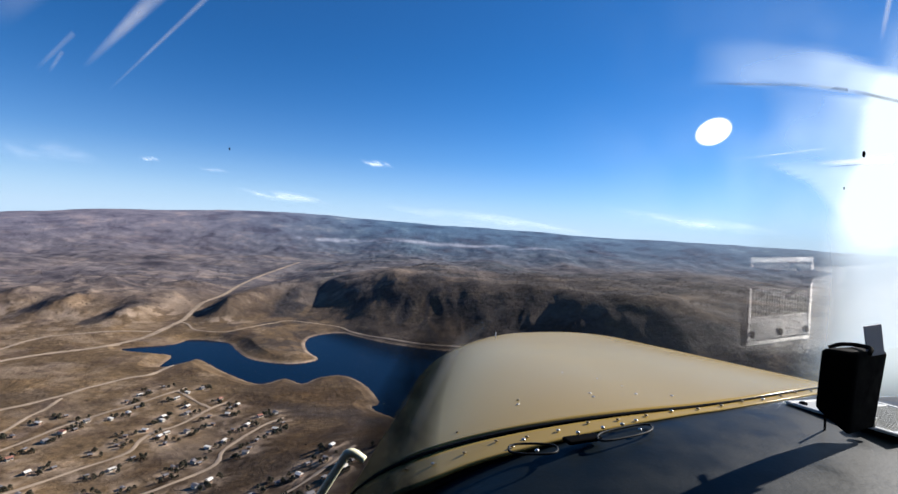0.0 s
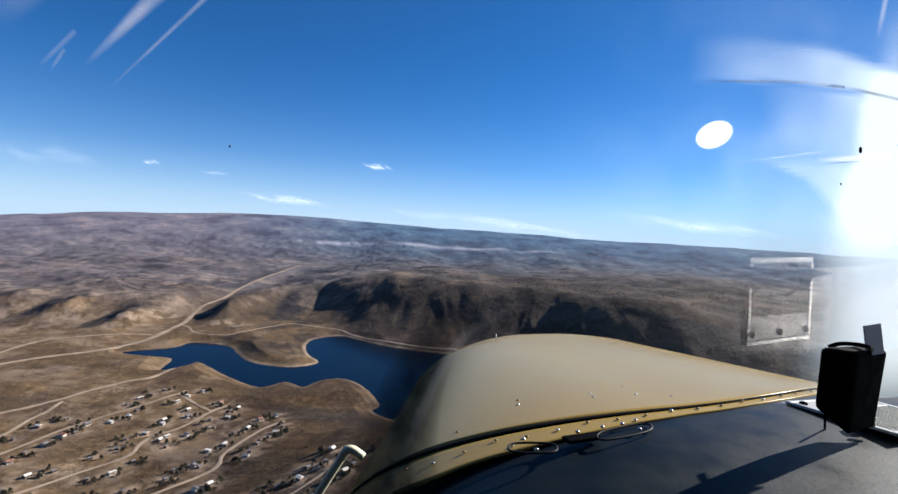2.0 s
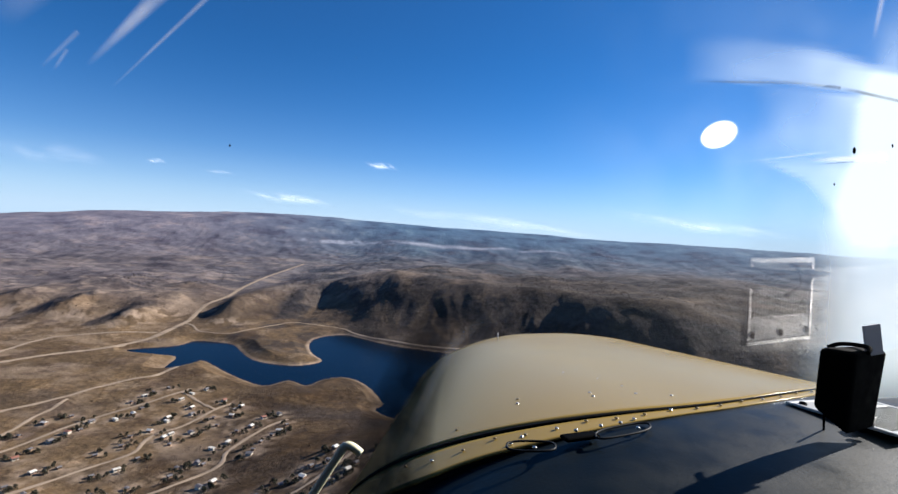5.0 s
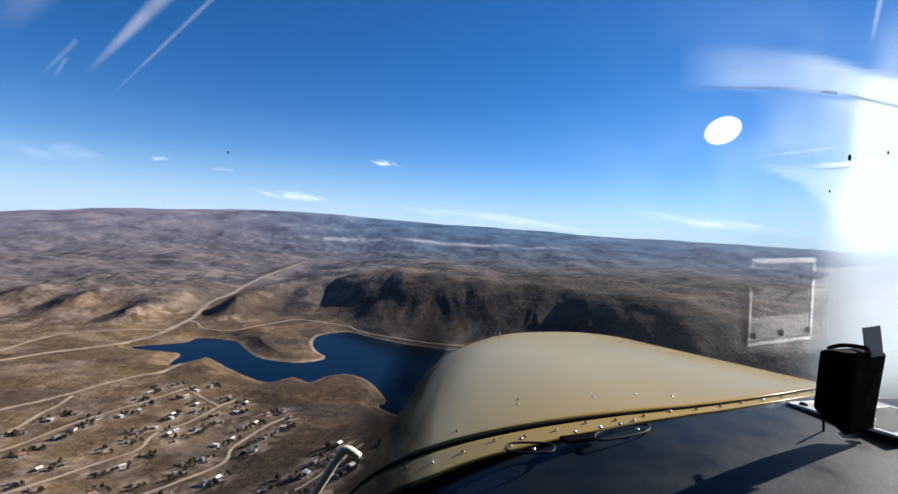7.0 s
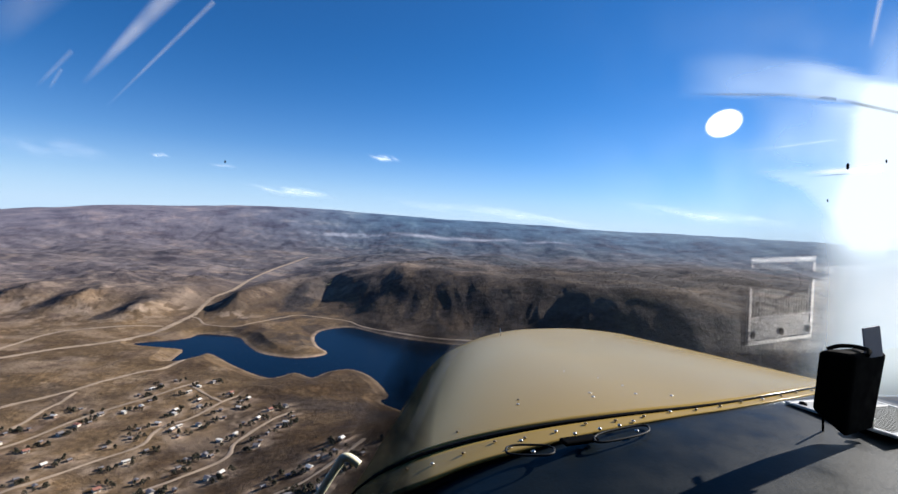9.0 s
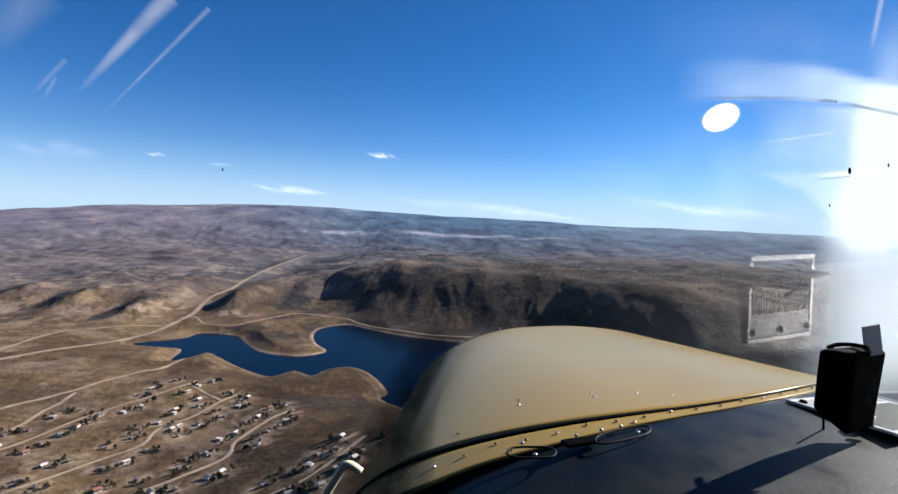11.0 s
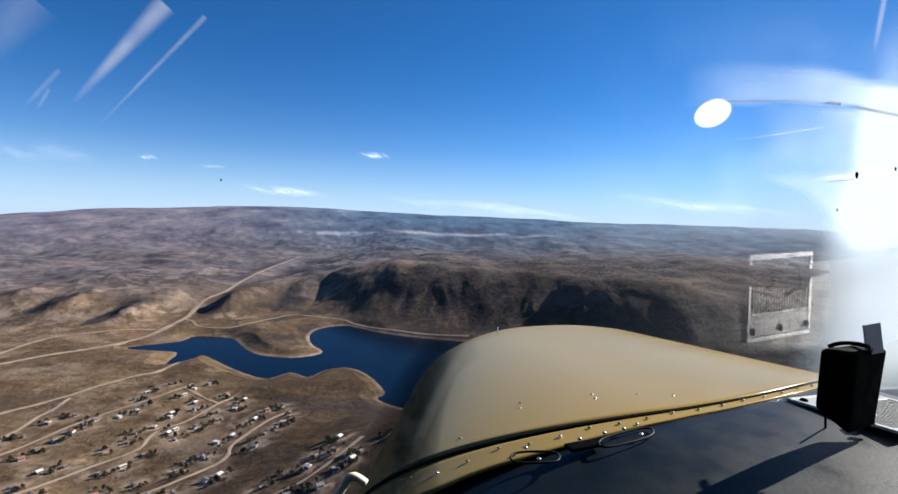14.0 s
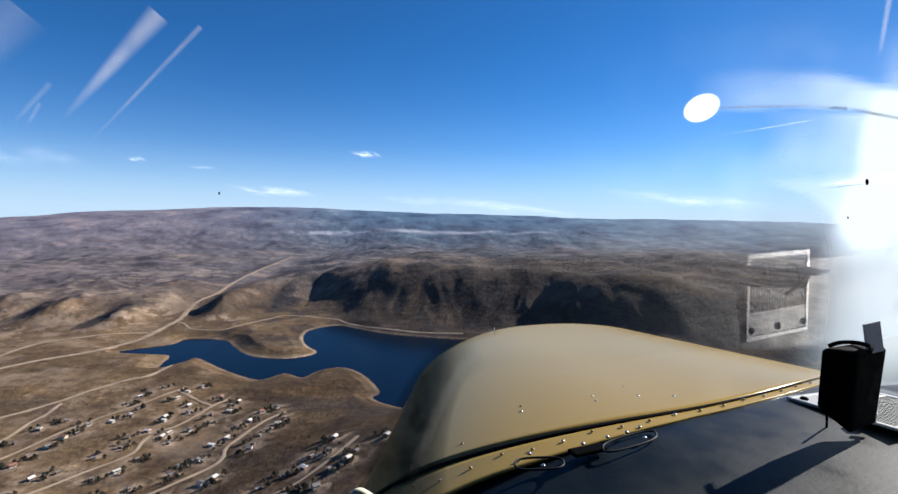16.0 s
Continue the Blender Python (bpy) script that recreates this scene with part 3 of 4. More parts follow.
hood_sheet("fairing", lambda u: -strip_width(u), lambda u: seam_v(u) - 1.15 * gap(u), 8, M_TAN, cowling, "", 0.0015)
# black closing strip under the rear edge of the fairing
ct, ck = np.meshgrid(ANGLES[7:-7], np.linspace(0, 1, 3), indexing="xy")
cu_, cw_ = hood_cross(ct, 0 * ct)
sheet("closing_strip", *hood_point(cu_, seam_v(cu_) - strip_width(cu_) + 0.006, cw_ - 0.003 - 0.06 * ck), M_VINYL, cowling, "black vinyl closing strip under the fairing", 0.002)
# nose bowl closes the front
nt, nk = np.meshgrid(ANGLES, np.linspace(0, 1, 8), indexing="xy")
nu, nw = hood_cross(nt, np.full(nt.shape, 1.44))
nv = 2.3665 - 0.8 * (hood_cross(nt, 0 * nt)[0] - 0.39) ** 2
sheet("nose_bowl", *hood_point(nu + (0.42 - nu) * nk, nv + 0.16 * np.sqrt(nk), nw + (-0.62 - nw) * nk - 0.002), M_TAN, cowling)

SCREWS = [(u, seam_v(u) - strip_width(u) * (0.5 if k % 3 else 0.35)) for k, u in enumerate(np.linspace(-0.19, 0.62, 19))]
SCREWS += [(-0.125, 0.869), (-0.026, 0.996), (-0.026, 0.961), (0.185, 1.131), (0.176, 1.066), (0.107, 1.0), (0.109, 0.967), (0.073, 1.238), (0.187, 0.989), (0.246, 0.978), (0.031, 1.45), (0.14, 1.151), (0.517, 1.45), (0.576, 1.42), (-0.03, 0.74), (0.15, 0.81)]
for k, (u, v) in enumerate(SCREWS):
    bm = dome(0.0030, 0.0015)
    o = part("screw", bm, M_STEEL if k % 4 == 1 or k > 22 else M_SCREW, cowling)
    o.location = hood_point(u, v, hood_top(u, v) + 0.0005)
part("pin", tube([hood_point(-0.13, 2.1, hood_top(-0.13, 2.1) - 0.01), hood_point(-0.13, 2.1, hood_top(-0.13, 2.1) + 0.03)], 0.0014, 6), M_STEEL, cowling)

# glareshield: its front edge tucks under the fairing, the rest lies flat in the deck frame
gu, gk = np.meshgrid(np.linspace(-0.27, 1.4, 130), np.concatenate([np.linspace(0, 0.965, 40), np.linspace(0.97, 1, 16)]), indexing="xy")
lip_u = np.minimum(gu, 0.72)
lip_v = seam_v(lip_u) - strip_width(lip_u) + 0.012 - 0.8 * np.clip(gu - 0.72, 0, 1) ** 2
lip_w = hood_cross(np.clip((lip_u - 0.2205) / 0.5426, -0.98, 0.98), 0 * gu)[1] - 0.004
lip = placed(DECK.inverted(), *hood_point(gu, lip_v, lip_w))
gv = 0.12 + (lip[1] - 0.12) * gk
flat_w = -0.304 - 0.03 * (1 - gk) ** 2 + 0.7 * np.minimum(lip[2] + 0.292, 0) * step(0.05, -0.15, gu)
gw = flat_w + (np.minimum(lip[2], -0.262) - flat_w) * step(0.45, 0.985, gk)
glareshield = sheet("glareshield", *deck_point(lip[0], gv, gw), M_VINYL, aircraft, "black vinyl glareshield with a dull sheen", 0.015)


# felt mat on the near part of the glareshield
mu, mk = np.meshgrid(np.linspace(0.30, 1.3, 60), np.linspace(0, 1, 20), indexing="xy")
edge_v = 0.63 + 0.42 * (mu - 0.40) - 0.25 * np.clip(mu - 0.7, 0, 1) ** 2
mv = 0.2 + (edge_v - 0.2) * mk
flat = -0.302 - 0.03 * np.clip(1 - mv / 0.85, 0, 1) ** 2
sheet("dash_mat", *deck_point(mu, mv, flat + 0.010 * step(0.45, 0.8, mv) - 0.004 * step(0.97, 1.0, mk)), worn("grey_felt", (0.041, 0.039, 0.031), 0.9, 0, 0.1, 0.42, 11, 0.0012), aircraft, "grey felt mat on the glareshield", 0.004)


# windscreen
def screen_base(u):
    """Where the foot of the windscreen stands: along the rear edge of the fairing."""
    return np.interp(u, (-0.9, -0.5, -0.25, -0.12, -0.07, 0.022, 0.113, 0.213, 0.322, 0.447, 0.581, 0.7, 1.0, 1.2, 1.5), (-0.2, 0.33, 0.56, 0.67, 0.70, 0.76, 0.80, 0.84, 0.88, 0.93, 0.96, 0.975, 0.96, 0.88, 0.6))


su, sh = np.meshgrid(np.linspace(-0.9, 1.5, 560), np.linspace(0, 0.74, 240), indexing="xy")
kernel = np.ones(49) / 49
base = np.convolve(np.pad(screen_base(su[0]), 24, mode="edge"), kernel, "valid")[None, :] + 0 * su
rake = 0.805 + 0.32 * su - 0.75 * np.clip(su - 0.78, 0, 1) ** 2 - 1.4 * np.clip(-0.08 - su, 0, 1) ** 2 - 1.163 * sh
# an upright foot a few centimetres high turns into the raked flat pane
sv = np.minimum(base, rake)
sX, sY, sZ = deck_point(su, sv, -0.30 + sh)
# sun glare painted into the acrylic's haze: heavy by the corner post, thin elsewhere
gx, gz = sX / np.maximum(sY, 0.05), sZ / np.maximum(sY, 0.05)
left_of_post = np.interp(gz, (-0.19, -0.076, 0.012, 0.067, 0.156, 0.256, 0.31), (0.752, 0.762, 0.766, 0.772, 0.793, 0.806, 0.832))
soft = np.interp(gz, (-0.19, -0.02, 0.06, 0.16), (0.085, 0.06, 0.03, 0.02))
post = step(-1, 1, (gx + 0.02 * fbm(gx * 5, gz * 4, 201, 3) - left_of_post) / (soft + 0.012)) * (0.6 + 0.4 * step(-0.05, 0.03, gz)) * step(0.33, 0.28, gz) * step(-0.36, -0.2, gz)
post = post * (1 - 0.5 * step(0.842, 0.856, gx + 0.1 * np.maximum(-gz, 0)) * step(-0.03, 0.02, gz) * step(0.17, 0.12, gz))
# Band, arc and veil paint in reflections and glare, fitted to the camera's view.
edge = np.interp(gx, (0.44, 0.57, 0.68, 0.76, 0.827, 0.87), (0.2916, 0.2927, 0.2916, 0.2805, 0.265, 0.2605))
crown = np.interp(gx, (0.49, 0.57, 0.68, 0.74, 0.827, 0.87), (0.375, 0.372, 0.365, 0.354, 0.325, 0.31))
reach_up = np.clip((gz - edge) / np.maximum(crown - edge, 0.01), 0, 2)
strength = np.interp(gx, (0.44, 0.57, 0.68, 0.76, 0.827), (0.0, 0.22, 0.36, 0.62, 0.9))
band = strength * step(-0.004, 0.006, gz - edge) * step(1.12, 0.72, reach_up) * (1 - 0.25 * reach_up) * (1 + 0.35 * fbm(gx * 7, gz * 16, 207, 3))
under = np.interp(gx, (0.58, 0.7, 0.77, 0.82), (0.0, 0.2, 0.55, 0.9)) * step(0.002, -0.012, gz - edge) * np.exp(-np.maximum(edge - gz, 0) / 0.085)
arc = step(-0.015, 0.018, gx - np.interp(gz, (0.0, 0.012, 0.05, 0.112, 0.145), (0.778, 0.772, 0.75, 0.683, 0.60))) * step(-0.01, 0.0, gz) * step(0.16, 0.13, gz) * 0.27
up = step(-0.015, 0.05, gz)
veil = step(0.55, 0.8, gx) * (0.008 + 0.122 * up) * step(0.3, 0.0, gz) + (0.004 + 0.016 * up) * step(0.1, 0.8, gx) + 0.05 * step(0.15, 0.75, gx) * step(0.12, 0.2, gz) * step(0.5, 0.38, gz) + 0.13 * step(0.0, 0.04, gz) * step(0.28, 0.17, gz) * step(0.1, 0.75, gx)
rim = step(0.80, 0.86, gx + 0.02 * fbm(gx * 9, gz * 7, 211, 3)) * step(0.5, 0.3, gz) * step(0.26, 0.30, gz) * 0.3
glare = np.clip(0.003 + rim + 0.95 * post + band + under + arc + veil * (1 + 0.5 * fbm(gx * 9, gz * 9, 205, 3)), 0, 0.96)


def screen_material():
    m = bpy.data.materials.new("glare_acrylic")
    m.use_nodes = True
    n, l = m.node_tree.nodes, m.node_tree.links
    n.remove(n["Principled BSDF"])
    clear, gloss, haze = n.new("ShaderNodeBsdfTransparent"), n.new("ShaderNodeBsdfGlossy"), n.new("ShaderNodeBsdfTranslucent")
    gloss.inputs["Roughness"].default_value = 0.015
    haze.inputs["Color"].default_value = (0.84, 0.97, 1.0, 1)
    fres = n.new("ShaderNodeFresnel")
    fres.inputs["IOR"].default_value = 1.6
    a, b_ = n.new("ShaderNodeMixShader"), n.new("ShaderNodeMixShader")
    mirror_mask = n.new("ShaderNodeMath")
    mirror_mask.operation = "MULTIPLY"
    l.new(fres.outputs[0], mirror_mask.inputs[0])
    l.new(attribute(n, "mirror_mask"), mirror_mask.inputs[1])
    l.new(mirror_mask.outputs[0], a.inputs[0])
    l.new(clear.outputs[0], a.inputs[1])
    l.new(gloss.outputs[0], a.inputs[2])
    l.new(attribute(n, "glare"), b_.inputs[0])
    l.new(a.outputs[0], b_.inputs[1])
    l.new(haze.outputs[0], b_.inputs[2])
    l.new(b_.outputs[0], n["Material Output"].inputs["Surface"])
    return m


# Reflection strength is masked to fit the camera's view.
windscreen = sheet("windscreen", sX, sY, sZ, screen_material(), aircraft, "curved acrylic windscreen with painted sun glare by its corner post", glare=glare, mirror_mask=(0.2 + 0.15 * step(0.1, 0.4, su) + 0.58 * step(0.53, 0.62, gx)) * (0.1 + 0.9 * step(0.085, 0.125, sh)) * step(-0.215, -0.188, gz))
windscreen.visible_shadow = False
# unseen cabin behind the camera, added to block light and keep reflections dark
bm = bmesh.new()
box(bm, (2.6, 0.04, 1.9), Matrix.Translation((0.3, -1.5, -0.4)))
box(bm, (2.6, 1.6, 0.03), Matrix.Translation((0.3, -0.72, 0.42)))
box(bm, (2.6, 2.2, 0.03), Matrix.Translation((0.3, -0.4, -1.3)))
box(bm, (0.03, 2.2, 1.75), Matrix.Translation((-0.95, -0.42, -0.45)))
box(bm, (0.03, 1.6, 1.75), Matrix.Translation((1.55, -0.75, -0.45)))
box(bm, (2.0, 0.03, 0.9), Matrix.Translation((0.75, 0.14, -0.80)))
part("cabin_lining", bm, M_TRIM, aircraft, "unseen dark cabin lining that blocks light")

# grab handle, set nearer along the camera's sight lines so that the sun lights it
hook = spline([(-0.142, 0.474, -0.262), (-0.1188, 0.474, -0.2265), (-0.1098, 0.474, -0.2123), (-0.1019, 0.474, -0.2002), (-0.0977, 0.474, -0.1939), (-0.0914, 0.474, -0.1934), (-0.0825, 0.474, -0.1997)], 5)
part("grab_handle", tube(hook, 0.0039), M_CREAM, aircraft, "cream painted bent tube handle")


# vent plate on the glareshield
def plate_frame():
    return DECK @ Matrix.Translation((0.706, 0.826, -0.2835)) @ Matrix.Rotation(radians(5), 4, "Y") @ Matrix.Rotation(radians(199), 4, "Z") @ Matrix.Diagonal((0.95, 1.15, 1, 1))


vent = new("vent")
vent.parent, vent.matrix_local = aircraft, plate_frame()
tagged(vent, "white enamel demister vent with a black grille")
bm = bmesh.new()
for sx, sy, px, py in ((0.2, 0.010, 0, 0.066), (0.2, 0.008, 0, -0.069), (0.010, 0.126, -0.095, -0.0015), (0.010, 0.126, 0.095, -0.0015), (0.18, 0.004, 0, -0.028)):
    box(bm, (sx, sy, 0.005), Matrix.Translation((px, py, 0)), 0.0015)
part("frame", bm, M_WHITE, vent)
part("panel", box(bmesh.new(), (0.178, 0.034, 0.004), Matrix.Translation((0, -0.0475, -0.0005))), worn("grey_enamel", (0.30, 0.30, 0.30), 0.5, 0, 0.3, 0.1, 40), vent, "grey enamel panel")
bm = bmesh.new()
box(bm, (0.184, 0.114, 0.002), Matrix.Translation((0, 0.005, -0.002)))
part("backing", bm, M_BLACK, vent)
M_SLAT = worn("slat_enamel", (0.22, 0.22, 0.20), 0.5, 0, 0.4, 0.1, 40)
for k in range(21):
    bm = box(bmesh.new(), (0.003, 0.088, 0.003), Matrix.Translation((-0.082 + k * 0.0082, 0.0175, 0)))
    part("slat", bm, M_SLAT, vent)
for k in (-0.085, 0, 0.085):
    part("screw", dome(0.006, 0.004, Matrix.Translation((k, -0.055, 0.003))), M_BLACK, vent)

# the looped bracket on the glareshield
M_WIRE = worn("wire_coating", (0.012, 0.014, 0.016), 0.6, 0, 0.12, 0.2, 60)
bracket = new("wire_bracket")
bracket.parent = aircraft
tagged(bracket, "black looped wire bracket with bright screws")
for cu, cv, lu, lv, nu_, nv_, cw in ((0.1164, 0.692, 0.032, -0.004, 0.0033, 0.018, -0.2655), (0.253, 0.723, 0.045, 0.017, 0.005, 0.0196, -0.2595)):
    loop = []
    for k in range(32):
        a = k / 32 * math.tau
        ca, sa = math.copysign(abs(math.cos(a)) ** 0.7, math.cos(a)), math.copysign(abs(math.sin(a)) ** 0.7, math.sin(a))
        loop.append(deck_point(cu + lu * ca + nu_ * sa, cv + lv * ca + nv_ * sa, cw))
    part("loop", tube(loop, 0.0016, 8, True), M_WIRE, bracket)
bm = bmesh.new()
box(bm, (0.052, 0.022, 0.006), DECK @ Matrix.Translation((0.188, 0.710, -0.2615)) @ Matrix.Rotation(radians(14), 4, "Z"), 0.003)
part("clamp", bm, M_PLASTIC, bracket)
for u, v, w in ((0.1087, 0.718, -0.2625), (0.119, 0.679, -0.263), (0.1855, 0.722, -0.2570), (0.225, 0.735, -0.256), (0.2576, 0.747, -0.2565), (0.274, 0.7237, -0.257)):
    part("screw", dome(0.0031, 0.0022, Matrix.Translation(deck_point(u, v, w))), M_STEEL, bracket)


# black instrument box on its mount
unit = new("instrument_box")
unit.matrix_world = aircraft.matrix_world.copy()
tagged(unit, "black plastic instrument box with a carrying strap on the glareshield", "instrument")
bm = bmesh.new()
low = [bm.verts.new(Vector(p) * 0.9) for p in ((0.606, 0.79, -0.2935), (0.6834, 0.8313, -0.2948), (0.66, 0.852, -0.264), (0.5645, 0.8064, -0.2534))]
top = [bm.verts.new(Vector(p) * 0.9) for p in ((0.624, 0.793, -0.1653), (0.7079, 0.8333, -0.1693), (0.672, 0.853, -0.165), (0.576, 0.8064, -0.1594))]
bm.faces.new(low[::-1])
bm.faces.new(top)
for k in range(4):
    bm.faces.new((low[k], low[(k + 1) % 4], top[(k + 1) % 4], top[k]))
bmesh.ops.recalc_face_normals(bm, faces=bm.faces)
bmesh.ops.bevel(bm, geom=list(bm.edges), offset=0.006, segments=3, affect="EDGES", profile=0.5)
part("case", bm, M_PLASTIC, unit)
part("strap", tube(spline([Vector(p) * 0.9 for p in ((0.615, 0.84, -0.166), (0.630, 0.835, -0.160), (0.652, 0.83, -0.160), (0.650, 0.80, -0.160), (0.640, 0.79, -0.166))], 6), 0.003, 8), M_BLACK, unit)
bm = box(bmesh.new(), (0.033, 0.003, 0.048), Matrix.Scale(0.9, 4) @ Matrix.Translation((0.668, 0.815, -0.150)) @ Matrix.Rotation(radians(-6), 4, "Y") @ Matrix.Rotation(radians(10), 4, "Z"), 0.001)
part("card", bm, M_CARD, unit, "grey card tucked behind the strap")
bm = box(bmesh.new(), (0.020, 0.018, 0.05), Matrix.Translation((0.628, 0.782, -0.278)), 0.004)
part("mount", bm, M_PLASTIC, unit)
part("bracket", tube([(0.604, 0.757, -0.262), (0.617, 0.755, -0.262), (0.619, 0.755, -0.250)], 0.004, 8), M_STEEL, unit)
part("foot_loop", tube([(0.566, 0.785, -0.288), (0.573, 0.776, -0.288), (0.594, 0.772, -0.288), (0.600, 0.782, -0.288)], 0.003, 8), M_WHITE, unit)
part("cord", tube([(0.543, 0.75, -0.245), (0.572, 0.79, -0.298)], 0.0016, 6), M_BLACK, unit)


part("screw", dome(0.0034, 0.0026, Matrix.Translation(deck_point(0.507, 0.69, -0.2945))), M_STEEL, unit)


# reflections painted on thin films inside the windscreen
def streak_material(name, scatter, colour):
    m = bpy.data.materials.new(name)
    m.use_nodes = True
    n, l = m.node_tree.nodes, m.node_tree.links
    n.remove(n["Principled BSDF"])
    clear, haze, a = n.new("ShaderNodeBsdfTransparent"), n.new(scatter), n.new("ShaderNodeMixShader")
    haze.inputs["Color"].default_value = (*colour, 1)
    t = noise_node(n, l, 26, 5, 0.6)
    k = n.new("ShaderNodeMath")
    k.operation = "MULTIPLY"
    l.new(attribute(n, "film"), k.inputs[0])
    l.new(ramp(n, l, t.outputs[0], (0.2, (0.4,) * 3), (0.7, (1,) * 3)).outputs[0], k.inputs[1])
    l.new(k.outputs[0], a.inputs[0])
    l.new(clear.outputs[0], a.inputs[1])
    l.new(haze.outputs[0], a.inputs[2])
    l.new(a.outputs[0], n["Material Output"].inputs["Surface"])
    return m


M_REFLEX = streak_material("reflection_streak", "ShaderNodeBsdfTranslucent", (0.8, 0.8, 0.8))
M_SHADE = streak_material("painted_shade", "ShaderNodeBsdfDiffuse", (0.03, 0.035, 0.04))


def reflection_streak(x0, y0, x1, y1, w0, w1, weight, material=M_REFLEX, d=0.42):
    """A reflection painted as a thin streak inside the acrylic, its ends set along the camera's sight lines."""
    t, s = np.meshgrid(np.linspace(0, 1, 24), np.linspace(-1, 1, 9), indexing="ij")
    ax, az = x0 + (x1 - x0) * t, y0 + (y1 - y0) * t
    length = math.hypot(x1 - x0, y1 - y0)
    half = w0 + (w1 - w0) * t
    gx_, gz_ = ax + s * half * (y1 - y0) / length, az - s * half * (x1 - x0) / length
    ob = sheet("reflection_streak", gx_ * d, 0 * gx_ + d, gz_ * d, material, windscreen, film=1.15 * weight * (1 - s ** 2) ** 1.6 * np.clip(t * 2.5, 0, 1))
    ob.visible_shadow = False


reflection_streak(-0.71, 0.315, -0.53, 0.50, 0.007, 0.026, 0.27)
reflection_streak(-0.665, 0.27, -0.455, 0.475, 0.003, 0.0075, 0.16)
reflection_streak(-0.80, 0.31, -0.73, 0.38, 0.006, 0.008, 0.10)
reflection_streak(-0.775, 0.305, -0.75, 0.345, 0.005, 0.006, 0.10)
reflection_streak(-0.885, 0.40, -0.78, 0.52, 0.035, 0.07, 0.10)
reflection_streak(0.68, 0.143, 0.84, 0.152, 0.004, 0.012, 0.5)
reflection_streak(0.815, 0.38, 0.84, 0.50, 0.006, 0.008, 0.35)
# Dark edges of the reflections, painted on in the same way.
reflection_streak(0.46, 0.296, 0.675, 0.295, 0.003, 0.0048, 0.55, M_SHADE)
reflection_streak(0.672, 0.295, 0.75, 0.286, 0.0048, 0.005, 0.62, M_SHADE)
reflection_streak(0.745, 0.287, 0.88, 0.258, 0.005, 0.0045, 0.62, M_SHADE)
reflection_streak(0.70, 0.136, 0.775, 0.142, 0.001, 0.0016, 0.5, M_SHADE)
# shade and sky reflection beside the cowling, painted on films fitted to the camera's view
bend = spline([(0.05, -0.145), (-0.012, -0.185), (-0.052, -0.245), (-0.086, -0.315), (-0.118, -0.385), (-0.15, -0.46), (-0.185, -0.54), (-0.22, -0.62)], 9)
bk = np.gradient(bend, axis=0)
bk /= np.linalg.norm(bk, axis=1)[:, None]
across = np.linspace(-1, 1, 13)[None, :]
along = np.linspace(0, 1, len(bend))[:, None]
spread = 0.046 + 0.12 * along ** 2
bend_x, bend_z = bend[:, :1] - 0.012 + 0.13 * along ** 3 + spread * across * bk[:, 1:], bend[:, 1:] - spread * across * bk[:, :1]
film_ = sheet("shade_film", bend_x * 0.5, 0 * bend_x + 0.5, bend_z * 0.5, M_SHADE, windscreen, "dark film with painted shade", film=(0.85 + 0.25 * along) * (1 - across ** 2) ** 0.8 * np.clip(along * 5, 0, 1))
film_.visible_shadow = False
bend_x, bend_z = bend[:, :1] + 0.034 + 0.012 * across * bk[:, 1:], bend[:, 1:] - 0.012 * across * bk[:, :1]
film_ = sheet("sheen_streak", bend_x * 0.62, 0 * bend_x + 0.62, bend_z * 0.62, M_REFLEX, windscreen, "pale streak of painted sky reflection", film=0.075 * (1 - across ** 2) * np.clip(along * 4, 0, 1) * np.clip((0.62 - along) * 5, 0, 1))
film_.visible_shadow = False
for sx, sz, size in ((0.772, 0.156, 0.0040), (0.847, 0.166, 0.0023), (0.733, 0.090, 0.0018)):
    part("rivet", dome(size * 0.25, size * 0.6, Matrix.Translation((sx * 0.36, 0.36, sz * 0.36))), M_BLACK, windscreen)
part("speck", dome(0.0007, 0.0012, Matrix.Translation((-0.4335 * 0.45, 0.45, 0.1652 * 0.45))), M_BLACK, windscreen)


# ---- the settlement ----
M_STUCCO = worn("white_siding", (0.52, 0.475, 0.39), 0.7, 0, 0.3, 0.12, 1.2)
M_BROWN = worn("brown_siding", (0.20, 0.13, 0.09), 0.8, 0, 0.3, 0.2, 1.2)
M_SHINGLE = worn("grey_shingle", (0.16, 0.15, 0.15), 0.85, 0, 0.3, 0.25, 1.5)
M_METAL_ROOF = worn("pale_metal_roof", (0.66, 0.62, 0.54), 0.4, 0.0, 0.5, 0.08, 1.0)
M_RUST_ROOF = worn("red_brown_roof", (0.28, 0.13, 0.09), 0.7, 0, 0.3, 0.2, 1.0)
M_GLASS = worn("dark_window", (0.03, 0.035, 0.045), 0.1, 0, 0.5, 0.1, 2)
M_BARK = worn("bark", (0.12, 0.085, 0.06), 0.9, 0, 0.2, 0.3, 3)


